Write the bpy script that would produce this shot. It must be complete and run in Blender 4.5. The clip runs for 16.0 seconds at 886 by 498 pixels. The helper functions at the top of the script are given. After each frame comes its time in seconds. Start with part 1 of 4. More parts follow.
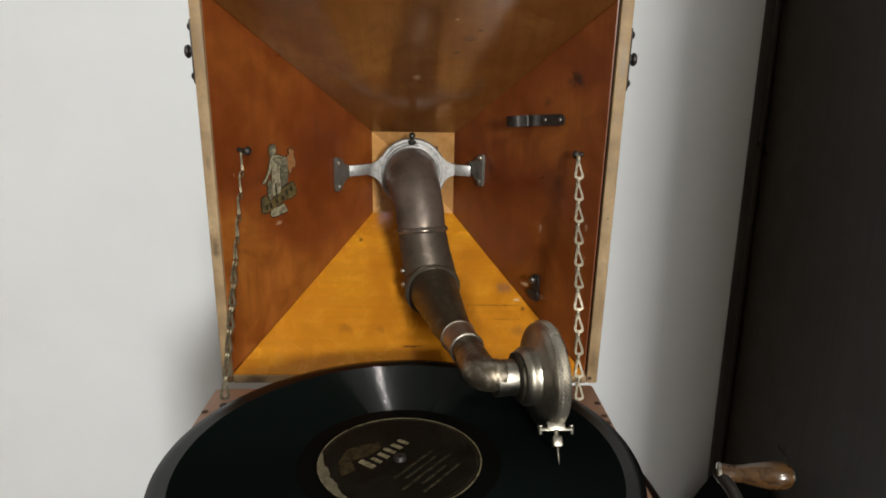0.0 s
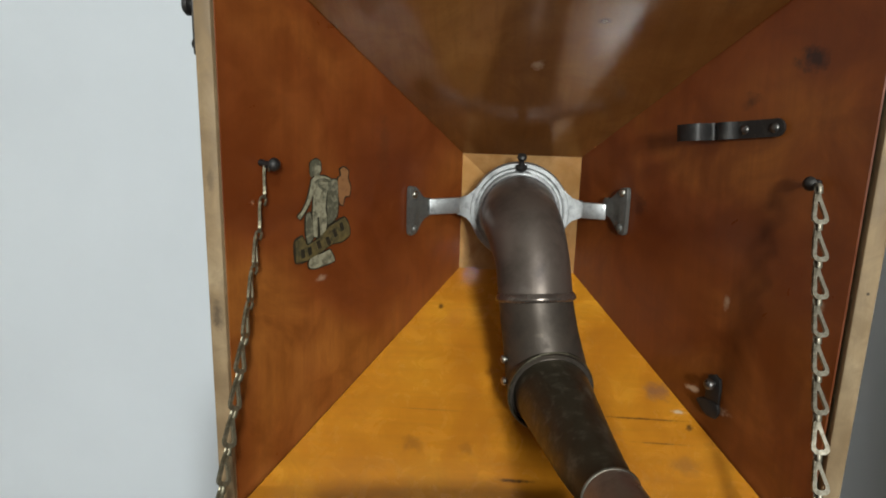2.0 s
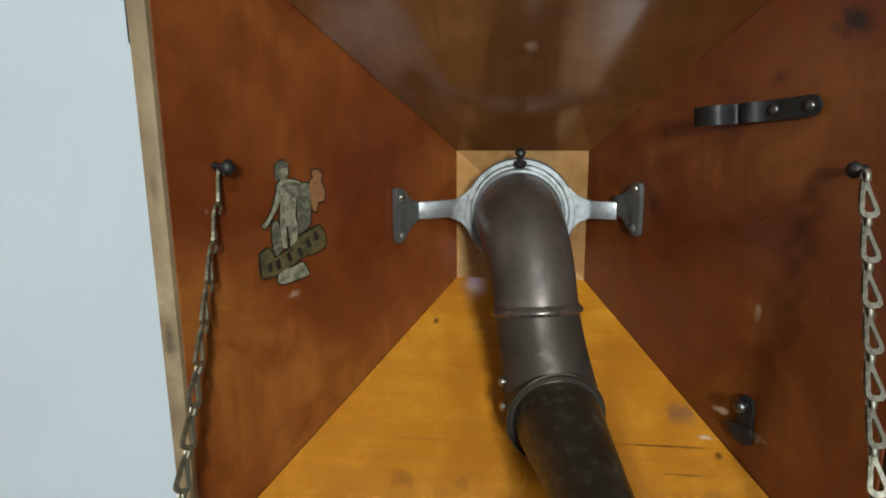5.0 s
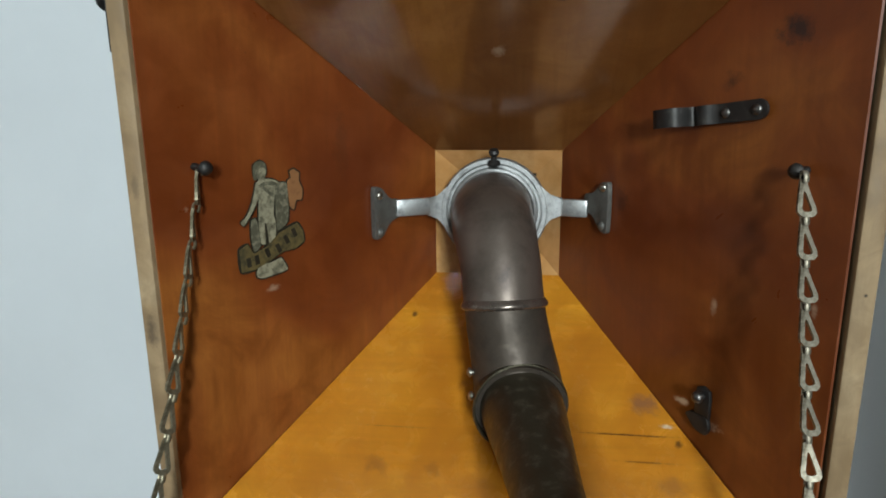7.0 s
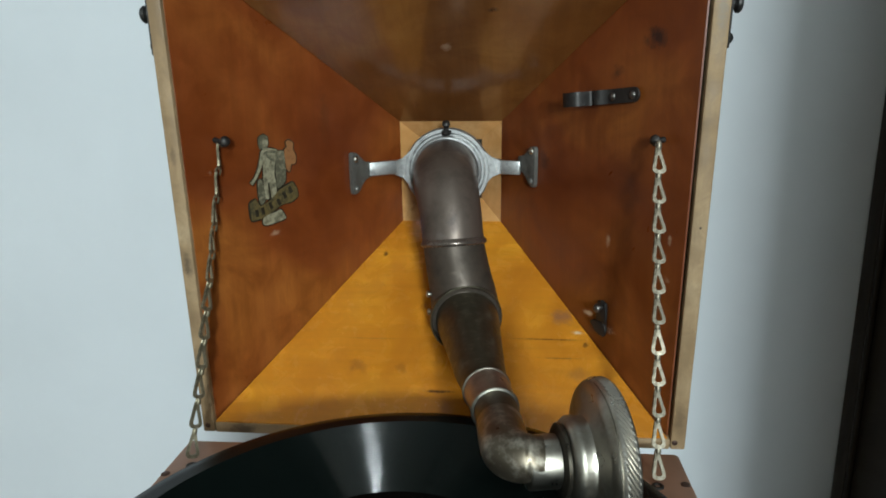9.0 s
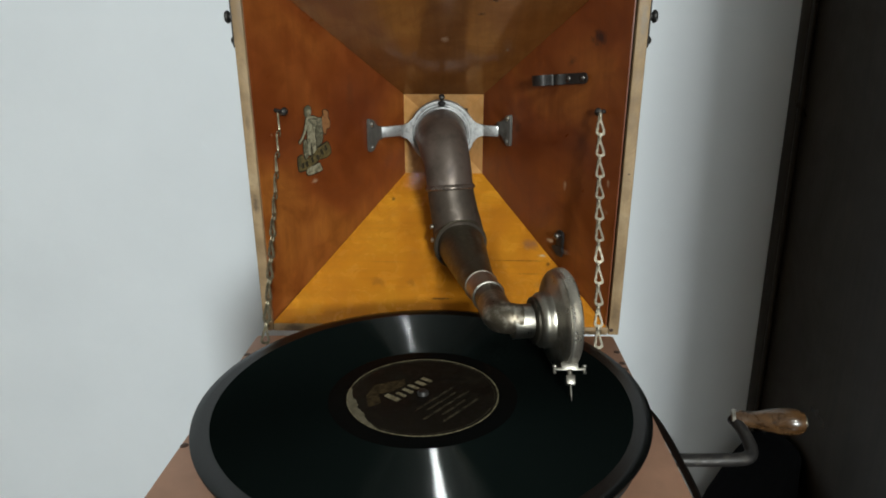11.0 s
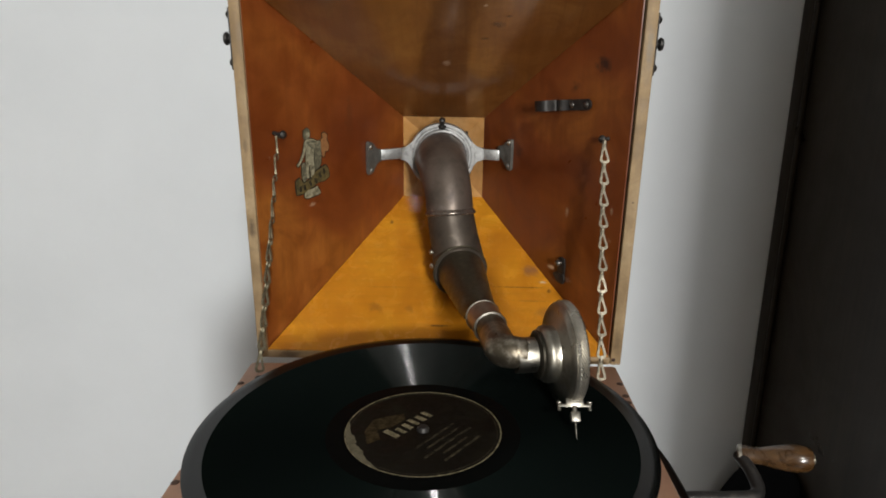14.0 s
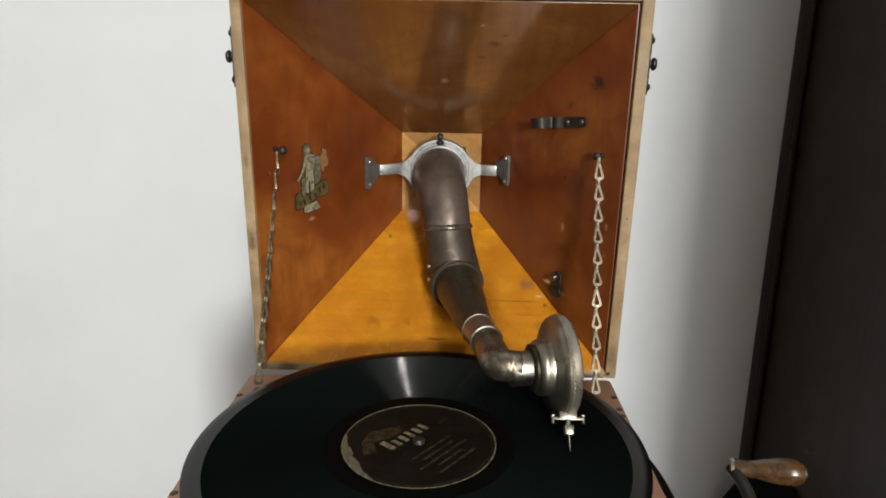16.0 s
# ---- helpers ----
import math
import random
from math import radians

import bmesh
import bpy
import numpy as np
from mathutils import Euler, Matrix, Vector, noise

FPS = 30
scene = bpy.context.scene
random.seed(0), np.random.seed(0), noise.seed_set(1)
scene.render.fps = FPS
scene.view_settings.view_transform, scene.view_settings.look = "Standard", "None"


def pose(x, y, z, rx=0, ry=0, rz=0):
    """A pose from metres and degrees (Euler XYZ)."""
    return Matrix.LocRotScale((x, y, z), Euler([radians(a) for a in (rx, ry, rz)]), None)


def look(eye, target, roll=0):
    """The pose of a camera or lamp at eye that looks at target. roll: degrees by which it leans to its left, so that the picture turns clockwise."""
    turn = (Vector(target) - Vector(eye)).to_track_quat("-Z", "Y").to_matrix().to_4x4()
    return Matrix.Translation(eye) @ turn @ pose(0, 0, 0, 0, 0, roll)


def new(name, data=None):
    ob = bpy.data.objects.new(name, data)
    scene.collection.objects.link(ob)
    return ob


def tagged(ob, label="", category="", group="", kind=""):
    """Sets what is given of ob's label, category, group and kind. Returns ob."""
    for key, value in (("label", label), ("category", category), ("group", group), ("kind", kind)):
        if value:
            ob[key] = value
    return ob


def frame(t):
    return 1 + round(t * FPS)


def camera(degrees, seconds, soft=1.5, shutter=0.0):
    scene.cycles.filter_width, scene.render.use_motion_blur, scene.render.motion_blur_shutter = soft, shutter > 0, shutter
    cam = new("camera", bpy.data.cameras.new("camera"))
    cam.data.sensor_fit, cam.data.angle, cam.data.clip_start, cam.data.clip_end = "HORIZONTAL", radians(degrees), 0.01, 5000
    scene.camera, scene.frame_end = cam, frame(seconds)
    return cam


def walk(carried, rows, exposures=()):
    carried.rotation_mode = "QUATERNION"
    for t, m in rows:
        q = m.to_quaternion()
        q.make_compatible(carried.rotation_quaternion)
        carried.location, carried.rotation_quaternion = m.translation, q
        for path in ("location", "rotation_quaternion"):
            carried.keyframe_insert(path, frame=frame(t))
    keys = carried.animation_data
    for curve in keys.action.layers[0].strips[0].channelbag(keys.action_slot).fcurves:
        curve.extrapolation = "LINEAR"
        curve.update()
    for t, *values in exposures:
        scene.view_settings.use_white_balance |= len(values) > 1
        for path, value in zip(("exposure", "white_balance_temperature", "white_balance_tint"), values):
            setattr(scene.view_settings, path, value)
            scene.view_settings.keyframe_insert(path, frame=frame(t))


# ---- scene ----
cam = camera(66.8, 16.0, soft=1.8)
# seconds, eye x y z, yaw, pitch, roll
PATH = [
    (0, 0.0116, -0.3177, 1.1522, -1.94, -15.13, 0.30),
    (0.5, 0.0101, -0.3088, 1.1510, -1.82, -14.98, 0.25),
    (0.8, -0.0010, -0.2832, 1.1447, -1.39, -14.55, 0.98),
    (1, -0.0084, -0.2596, 1.1414, -0.21, -13.42, 0.66),
    (1.2, -0.0138, -0.2318, 1.1345, 0.14, -11.83, 1.25),
    (1.5, -0.0136, -0.1817, 1.1307, 1.52, -11.91, 1.23),
    (1.8, -0.0127, -0.1485, 1.1221, 3.10, -11.07, 1.03),
    (2, -0.0088, -0.1402, 1.1142, 4.57, -10.40, 1.10),
    (2.2, -0.0105, -0.1305, 1.1177, 5.70, -10.40, 0.30),
    (2.5, -0.0078, -0.1205, 1.1177, 7.52, -9.61, -0.83),
    (2.7, -0.0063, -0.1110, 1.1169, 7.47, -9.27, -0.95),
    (2.8, -0.0011, -0.1033, 1.1137, 7.83, -9.35, -0.85),
    (3, 0.0026, -0.0949, 1.1066, 7.69, -9.52, -0.46),
    (3.5, -0.0034, -0.0959, 1.1060, 7.38, -9.98, -0.09),
    (3.7, -0.0002, -0.0971, 1.1090, 7.43, -9.93, -0.44),
    (5.8, 0.0107, -0.1011, 1.1088, 6.67, -10.05, -0.76),
    (6, 0.0156, -0.1048, 1.1106, 6.92, -10.00, -0.95),
    (6.5, 0.0239, -0.1130, 1.1121, 7.44, -9.72, -0.81),
    (7, 0.0253, -0.1103, 1.1118, 7.73, -10.44, -0.85),
    (7.5, 0.0255, -0.1076, 1.1101, 7.03, -11.85, -0.81),
    (8, 0.0289, -0.1179, 1.1127, 6.45, -12.34, -1.09),
    (8.5, 0.0339, -0.1503, 1.1138, 6.21, -13.19, -0.57),
    (9, 0.0439, -0.2048, 1.1261, 5.45, -14.16, -1.26),
    (9.2, 0.0422, -0.2328, 1.1343, 4.09, -14.90, -1.45),
    (9.5, 0.0420, -0.2858, 1.1401, 3.08, -14.75, -2.00),
    (10, 0.0320, -0.3337, 1.1414, 2.13, -16.32, -0.85),
    (10.2, 0.0306, -0.3485, 1.1431, 2.25, -16.72, -0.93),
    (12.5, 0.0140, -0.3313, 1.1470, 1.44, -17.61, -0.25),
    (13, 0.0138, -0.3325, 1.1513, 1.71, -17.20, -0.22),
    (13.5, 0.0141, -0.3327, 1.1513, 1.82, -17.04, -0.04),
    (14, 0.0186, -0.3313, 1.1520, 1.32, -16.25, 0.06),
    (14.5, 0.0213, -0.3312, 1.1507, 1.05, -15.91, 0.13),
    (15, 0.0231, -0.3352, 1.1520, 1.28, -15.52, 0.02),
    (15.5, 0.0206, -0.3370, 1.1549, 1.43, -15.21, 0.11),
    (16, 0.0205, -0.3381, 1.1553, 1.28, -15.18, 0.32),
]
EXPOSURES = [(0.0, 0.16, 6700, 8), (1.0, 0.12, 6550, 7), (3.0, 0.0, 5800, -1), (7.0, 0.0, 5750, -2), (8.5, 0.08, 5720, -4), (9.2, 0.04, 5700, -4), (12.5, 0.0, 6450, 7), (14.5, 0.05, 6500, 8), (16.0, 0.3, 6600, 8)]
walk(cam, [(t, Matrix.Translation((x, y, z)) @ pose(0, 0, 0, 90 + pitch, 0, yaw) @ pose(0, 0, 0, 0, 0, roll)) for t, x, y, z, yaw, pitch, roll in PATH], EXPOSURES)

# ---- light ----
world = bpy.data.worlds.new("world")
scene.world = world
world.use_nodes = True
world.node_tree.nodes["Background"].inputs[0].default_value = (0.8, 0.85, 0.9, 1)
world.node_tree.nodes["Background"].inputs[1].default_value = 0.02
LAMPS = (((0.54, -1.90, 2.38), 0.16, 14.0),)
WIN_X, WIN_Z, WIN_Y = (0.76, 1.20), (1.50, 2.20), -4.2
WEST_Y, WEST_Z, WEST_X = (-1.60, -0.90), (0.90, 2.00), -1.6
for lamp_at, lamp_size, lamp_watts in LAMPS:
    lamp_data = bpy.data.lights.new("ceiling_lamp_light", "AREA")
    lamp_data.shape, lamp_data.size, lamp_data.energy, lamp_data.color = "DISK", lamp_size, lamp_watts, (1.0, 0.97, 0.93)
    lamp_ob = new("ceiling_lamp_light", lamp_data)
    lamp_ob.matrix_world = look((lamp_at[0], lamp_at[1], lamp_at[2] - 0.05), (0.1, 0.3, 1.0))
# both windows are unseen and assumed; the west one only adds faint fill
for win_at, win_to, win_size, win_watts, win_tint in (((0.98, WIN_Y - 0.03, 1.85), (0.98, 0.0, 1.85), (0.43, 0.68), 148.0, (1.0, 0.985, 0.96)),
                                                     ((WEST_X - 0.03, -1.25, 1.45), (0.0, -1.25, 1.45), (0.70, 1.10), 1.2, (0.92, 0.97, 1.0))):
    win_data = bpy.data.lights.new("unseen_window_light", "AREA")
    win_data.shape, win_data.energy, win_data.color = "RECTANGLE", win_watts, win_tint
    win_data.size, win_data.size_y = win_size
    win_ob = new("unseen_window_light", win_data)
    win_ob.matrix_world = look(win_at, win_to)

LEAN_A = 2.9
LID = pose(0.0031, 0.1455, 0.922, LEAN_A, 0.7, 0)


def ld(x, d, u):
    """A place in the lid: across, into it from its mouth, up from its lower edge."""
    return LID @ Vector((x, d, u))


# ---- materials ----
def mat_new(name):
    m = bpy.data.materials.new(name)
    m.use_nodes = True
    nt = m.node_tree
    return m, nt, nt.nodes["Principled BSDF"]


def node(nt, kind, **values):
    n = nt.nodes.new(kind)
    for k, v in values.items():
        n.inputs[k].default_value = v
    return n


def ramp(nt, source, stops):
    r = nt.nodes.new("ShaderNodeValToRGB")
    while len(r.color_ramp.elements) < len(stops):
        r.color_ramp.elements.new(0.5)
    for e, (p, c) in zip(r.color_ramp.elements, stops):
        e.position, e.color = p, (*c, 1) if len(c) == 3 else c
    nt.links.new(source, r.inputs[0])
    return r.outputs[0]


def grey(v):
    return (v, v, v)


def mix(nt, fac, a, b, mode="MIX"):
    m = nt.nodes.new("ShaderNodeMix")
    m.data_type, m.blend_type = "RGBA", mode
    for sock, v in ((m.inputs["Factor"], fac), (m.inputs["A"], a), (m.inputs["B"], b)):
        if hasattr(v, "is_output"):
            nt.links.new(v, sock)
        elif isinstance(v, (int, float)):
            sock.default_value = v
        else:
            sock.default_value = (*v, 1)
    return m.outputs["Result"]


def coords(nt, scale=(1, 1, 1), rot=(0, 0, 0), loc=(0, 0, 0)):
    tc = nt.nodes.new("ShaderNodeTexCoord")
    mp = nt.nodes.new("ShaderNodeMapping")
    mp.inputs["Scale"].default_value = scale
    mp.inputs["Rotation"].default_value = [radians(a) for a in rot]
    mp.inputs["Location"].default_value = loc
    nt.links.new(tc.outputs["Object"], mp.inputs["Vector"])
    return mp.outputs[0]


def noise_tex(nt, vec, scale, detail=4, rough=0.55, distort=0.0):
    n = node(nt, "ShaderNodeTexNoise", Scale=scale, Detail=detail, Roughness=rough, Distortion=distort)
    nt.links.new(vec, n.inputs["Vector"])
    return n.outputs["Fac"]


def bump(nt, bsdf, height, strength, dist):
    b = node(nt, "ShaderNodeBump", Strength=strength, Distance=dist)
    nt.links.new(height, b.inputs["Height"])
    nt.links.new(b.outputs[0], bsdf.inputs["Normal"])


def wood(name, base, dark, stain, grain=(18, 220, 220), rough=0.3, coat=0.0, blotch=9.0, bump_s=0.12):
    """Wood with its grain along the axis with the small scale, cloudy blotches and small dents."""
    m, nt, p = mat_new(name)
    v = coords(nt, grain)
    fibre = noise_tex(nt, v, 1.0, 5, 0.6, 0.4)
    big = noise_tex(nt, coords(nt, (1, 1, 1)), blotch, 5, 0.6, 0.6)
    tiny = noise_tex(nt, coords(nt), 260, 2)
    col = mix(nt, ramp(nt, fibre, [(0.30, grey(0)), (0.72, grey(1))]), dark, base)
    col = mix(nt, ramp(nt, big, [(0.42, grey(0)), (0.75, grey(0.75))]), col, stain)
    col = mix(nt, ramp(nt, tiny, [(0.73, grey(0)), (0.78, grey(0.35))]), col, [min(1, c * 1.8 + 0.05) for c in base])
    nt.links.new(col, p.inputs["Base Color"])
    rg = ramp(nt, big, [(0.3, grey(rough * 0.8)), (0.7, grey(rough * 1.35))])
    nt.links.new(rg, p.inputs["Roughness"])
    p.inputs["Coat Weight"].default_value = coat
    p.inputs["Coat Roughness"].default_value = rough * 0.7
    bump(nt, p, fibre, bump_s, 0.0006)
    return m


def spot(nt, col, at, size, colour, strength, rag=0.5):
    """A worn, stained or painted-reflection spot of its own shape round a place; size: its half lengths along x, y, z
    (0: endless).
    """
    tc = nt.nodes.new("ShaderNodeTexCoord")
    mp = nt.nodes.new("ShaderNodeMapping")
    mp.vector_type = "POINT"
    sc = [1 / (1.5 * v) if v else 0 for v in size]
    mp.inputs["Scale"].default_value = sc
    mp.inputs["Location"].default_value = [-a * k for a, k in zip(at, sc)]
    nt.links.new(tc.outputs["Object"], mp.inputs["Vector"])
    ln = nt.nodes.new("ShaderNodeVectorMath")
    ln.operation = "LENGTH"
    nt.links.new(mp.outputs[0], ln.inputs[0])
    nz = noise_tex(nt, coords(nt), 230, 4, 0.7)
    ad = nt.nodes.new("ShaderNodeMath")
    ad.operation = "MULTIPLY_ADD"
    nt.links.new(nz, ad.inputs[0])
    ad.inputs[1].default_value = rag * 2
    nt.links.new(ln.outputs["Value"], ad.inputs[2])
    fac = ramp(nt, ad.outputs[0], [(0.35 + rag * 0.6, grey(strength)), (0.95 + rag, grey(0))])
    return mix(nt, fac, col, colour)


def board(name, tones, grain, rough, coat, clouds, spots=(), seed=(0, 0, 0), bump_s=0.10):
    """Old varnished board: dark, middle and light tones in drifting clouds, fine fibres, flecks and spots for its own
    stains or a painted reflection.
    """
    m, nt, p = mat_new(name)
    dark, mid, light = tones
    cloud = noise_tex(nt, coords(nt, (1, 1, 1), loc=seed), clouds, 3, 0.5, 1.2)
    cloud2 = noise_tex(nt, coords(nt, (1, 1, 1), loc=seed), clouds * 4.5, 5, 0.65, 0.8)
    fibre = noise_tex(nt, coords(nt, grain), 1.0, 6, 0.65, 0.5)
    tiny = noise_tex(nt, coords(nt), 330, 2)
    scuff = noise_tex(nt, coords(nt, (1, 1, 0.35)), 120, 5, 0.75, 1.5)
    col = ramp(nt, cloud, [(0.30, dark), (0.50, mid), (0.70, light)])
    col = mix(nt, ramp(nt, cloud2, [(0.38, grey(0.55)), (0.62, grey(0))]), col, dark)
    col = mix(nt, ramp(nt, fibre, [(0.30, grey(0.40)), (0.66, grey(0))]), col, [c * 0.55 for c in mid])
    col = mix(nt, ramp(nt, scuff, [(0.70, grey(0)), (0.80, grey(0.30))]), col, [min(1, c * 1.5 + 0.03) for c in light])
    col = mix(nt, ramp(nt, tiny, [(0.76, grey(0)), (0.80, grey(0.4))]), col, [c * 0.4 for c in dark])
    for at, size, colour, strength in spots:
        col = spot(nt, col, at, size, colour, strength)
    nt.links.new(col, p.inputs["Base Color"])
    nt.links.new(ramp(nt, cloud2, [(0.3, grey(rough * 0.75)), (0.7, grey(rough * 1.4))]), p.inputs["Roughness"])
    p.inputs["Coat Weight"].default_value = coat
    p.inputs["Coat Roughness"].default_value = rough * 0.6
    bump(nt, p, mix(nt, 0.35, fibre, scuff), bump_s, 0.0006)
    return m


def metal(name, base, worn, rough=0.3, metallic=1.0, scale=60, spots=0.5, fine=400, marks=()):
    m, nt, p = mat_new(name)
    a = noise_tex(nt, coords(nt), scale, 6, 0.65)
    b = noise_tex(nt, coords(nt), fine, 3)
    col = mix(nt, ramp(nt, a, [(spots - 0.08, grey(0)), (spots + 0.14, grey(1))]), base, worn)
    for at, size, colour, strength in marks:
        col = spot(nt, col, at, size, colour, strength)
    nt.links.new(col, p.inputs["Base Color"])
    nt.links.new(ramp(nt, a, [(0.3, grey(rough * 0.75)), (0.7, grey(min(1, rough * 1.6)))]), p.inputs["Roughness"])
    p.inputs["Metallic"].default_value = metallic
    bump(nt, p, b, 0.12, 0.0003)
    return m


def plain(name, base, rough=0.6, vary=0.12, scale=30, metallic=0.0, bump_s=0.1):
    m, nt, p = mat_new(name)
    a = noise_tex(nt, coords(nt), scale, 5, 0.6)
    lo, hi = [c * (1 - vary) for c in base], [min(1, c * (1 + vary)) for c in base]
    nt.links.new(ramp(nt, a, [(0.3, lo), (0.7, hi)]), p.inputs["Base Color"])
    p.inputs["Roughness"].default_value = rough
    p.inputs["Metallic"].default_value = metallic
    bump(nt, p, noise_tex(nt, coords(nt), scale * 14, 3), bump_s, 0.0004)
    return m


M = {}
M["wall"] = plain("wall_paint", (0.70, 0.73, 0.76), 0.75, 0.025, 6, bump_s=0.15)
# walls out of view: assumed beige, kept dark to hold down bounced light
M["wall_far"] = plain("unseen_wall_paint", (0.30, 0.27, 0.23), 0.8, 0.05, 5)
M["ceiling"] = plain("ceiling_paint", (0.55, 0.55, 0.54), 0.8, 0.02, 5)
M["floor"] = wood("floor_wood", (0.12, 0.075, 0.04), (0.08, 0.05, 0.025), (0.09, 0.055, 0.03), (3, 40, 40), 0.45)
M["cabinet"] = wood("dark_cabinet_wood", (0.025, 0.0172, 0.0102), (0.010, 0.0070, 0.0043), (0.016, 0.0110, 0.0067), (170, 170, 5), 0.34, 0, 7)
M["cabinet"].node_tree.nodes["Principled BSDF"].inputs["Specular IOR Level"].default_value = 0.16
M["case"] = plain("case_covering", (0.40, 0.22, 0.14), 0.55, 0.12, 40)
M["table"] = wood("table_wood", (0.16, 0.09, 0.045), (0.09, 0.05, 0.025), (0.1, 0.06, 0.03), (8, 90, 90), 0.4)
PALE = (0.50, 0.36, 0.24)
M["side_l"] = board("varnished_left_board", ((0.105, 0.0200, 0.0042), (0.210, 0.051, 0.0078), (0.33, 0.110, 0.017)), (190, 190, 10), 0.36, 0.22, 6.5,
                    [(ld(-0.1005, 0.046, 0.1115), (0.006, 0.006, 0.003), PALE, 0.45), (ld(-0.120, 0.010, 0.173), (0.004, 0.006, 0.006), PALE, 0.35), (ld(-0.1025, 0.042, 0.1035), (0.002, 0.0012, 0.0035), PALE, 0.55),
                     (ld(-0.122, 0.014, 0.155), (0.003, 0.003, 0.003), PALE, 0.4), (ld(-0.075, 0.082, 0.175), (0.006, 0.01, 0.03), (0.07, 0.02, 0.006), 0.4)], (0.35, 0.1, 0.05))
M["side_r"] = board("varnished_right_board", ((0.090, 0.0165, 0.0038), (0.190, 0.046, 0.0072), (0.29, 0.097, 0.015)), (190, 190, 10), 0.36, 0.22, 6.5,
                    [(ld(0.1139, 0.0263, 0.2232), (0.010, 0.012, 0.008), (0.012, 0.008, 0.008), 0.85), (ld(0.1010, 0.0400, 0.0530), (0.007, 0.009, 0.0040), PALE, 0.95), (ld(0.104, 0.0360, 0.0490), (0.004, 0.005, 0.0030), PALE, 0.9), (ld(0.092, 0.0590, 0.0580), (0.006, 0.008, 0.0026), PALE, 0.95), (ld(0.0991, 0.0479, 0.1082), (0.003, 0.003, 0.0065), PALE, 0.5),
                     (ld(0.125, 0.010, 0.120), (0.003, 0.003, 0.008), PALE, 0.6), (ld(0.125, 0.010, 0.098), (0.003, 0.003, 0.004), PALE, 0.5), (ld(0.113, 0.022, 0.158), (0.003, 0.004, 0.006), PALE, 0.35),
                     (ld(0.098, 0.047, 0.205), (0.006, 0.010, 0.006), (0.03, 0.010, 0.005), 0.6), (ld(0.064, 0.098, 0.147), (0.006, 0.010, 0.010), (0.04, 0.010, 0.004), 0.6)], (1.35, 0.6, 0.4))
# one wood all round; the lower board's brighter yellow also holds its stronger light
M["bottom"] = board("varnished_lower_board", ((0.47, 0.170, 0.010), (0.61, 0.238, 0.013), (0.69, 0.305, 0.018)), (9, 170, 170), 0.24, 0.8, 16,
                    [(ld(0.0768, 0.069, 0.0507), (0.011, 0.008, 0.02), (0.22, 0.10, 0.05), 0.75), (ld(0.068, 0.0545, 0.0415), (0.036, 0.0006, 0), (0.10, 0.035, 0.008), 0.9), (ld(0.075, 0.043, 0.034), (0.022, 0.0006, 0), (0.12, 0.04, 0.008), 0.8),
                     (ld(0.001, 0.0215, 0.0208), (0.015, 0.0013, 0), (0.06, 0.022, 0.008), 0.95), (ld(-0.045, 0.1128, 0.0784), (0.0025, 0.003, 0.01), (0.10, 0.035, 0.008), 0.9), (ld(-0.052, 0.035, 0.030), (0.011, 0.006, 0.01), (0.22, 0.085, 0.012), 0.55),
                     (ld(-0.024, 0.034, 0.029), (0.006, 0.005, 0.01), (0.24, 0.09, 0.012), 0.5), (ld(-0.045, 0.0525, 0.041), (0.03, 0.0005, 0), (0.25, 0.10, 0.012), 0.7), (ld(0.085, 0.033, 0.028), (0.012, 0.008, 0.01), (0.28, 0.12, 0.03), 0.5), (ld(0.0860, 0.0590, 0.0444), (0.005, 0.0016, 0.01), (0.62, 0.50, 0.36), 0.8), (ld(0.0905, 0.0520, 0.0400), (0.003, 0.003, 0.01), (0.05, 0.02, 0.008), 0.8)], (0.2, 0.4, 0.1))
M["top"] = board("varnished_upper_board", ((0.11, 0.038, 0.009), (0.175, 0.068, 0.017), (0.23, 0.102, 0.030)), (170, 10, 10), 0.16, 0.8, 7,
                 # first pale spot paints the lamp's reflection; the others are chips and peeled varnish
                 [(ld(0.0035, 0.074, 0.219), (0.005, 0.005, 0.01), (0.42, 0.30, 0.20), 0.5), (ld(0.030, 0.020, 0.260), (0.0025, 0.002, 0.01), (0.42, 0.30, 0.20), 0.6),
                  (ld(0.040, 0.036, 0.248), (0.007, 0.005, 0.01), (0.05, 0.02, 0.01), 0.9), (ld(0.031, 0.049, 0.238), (0.006, 0.0025, 0.01), (0.05, 0.02, 0.01), 0.9), (ld(0.046, 0.029, 0.253), (0.004, 0.002, 0.01), (0.05, 0.02, 0.01), 0.8)], (0.1, 0.2, 0.7))
M["throat"] = board("throat_wood", ((0.44, 0.21, 0.06), (0.60, 0.33, 0.12), (0.70, 0.43, 0.19)), (60, 60, 60), 0.14, 1.0, 16)
M["edge"] = board("raw_edge_wood", ((0.20, 0.13, 0.065), (0.37, 0.255, 0.135), (0.47, 0.345, 0.20)), (210, 210, 14), 0.6, 0, 18,
                 [(ld(-0.136, 0, 0.105), (0.004, 0.02, 0.012), (0.09, 0.06, 0.035), 0.8), (ld(-0.136, 0, 0.165), (0.0025, 0.02, 0.010), (0.12, 0.08, 0.045), 0.6), (ld(0.1385, 0, 0.235), (0.004, 0.02, 0.02), (0.22, 0.19, 0.15), 0.6),
                  (ld(-0.115, 0, 0.003), (0.012, 0.02, 0.006), (0.05, 0.03, 0.015), 0.8), (ld(0.138, 0, 0.130), (0.0012, 0.02, 0.0012), (0.03, 0.02, 0.01), 1.0), (ld(0.138, 0, 0.02), (0.005, 0.02, 0.014), (0.14, 0.09, 0.05), 0.6)])
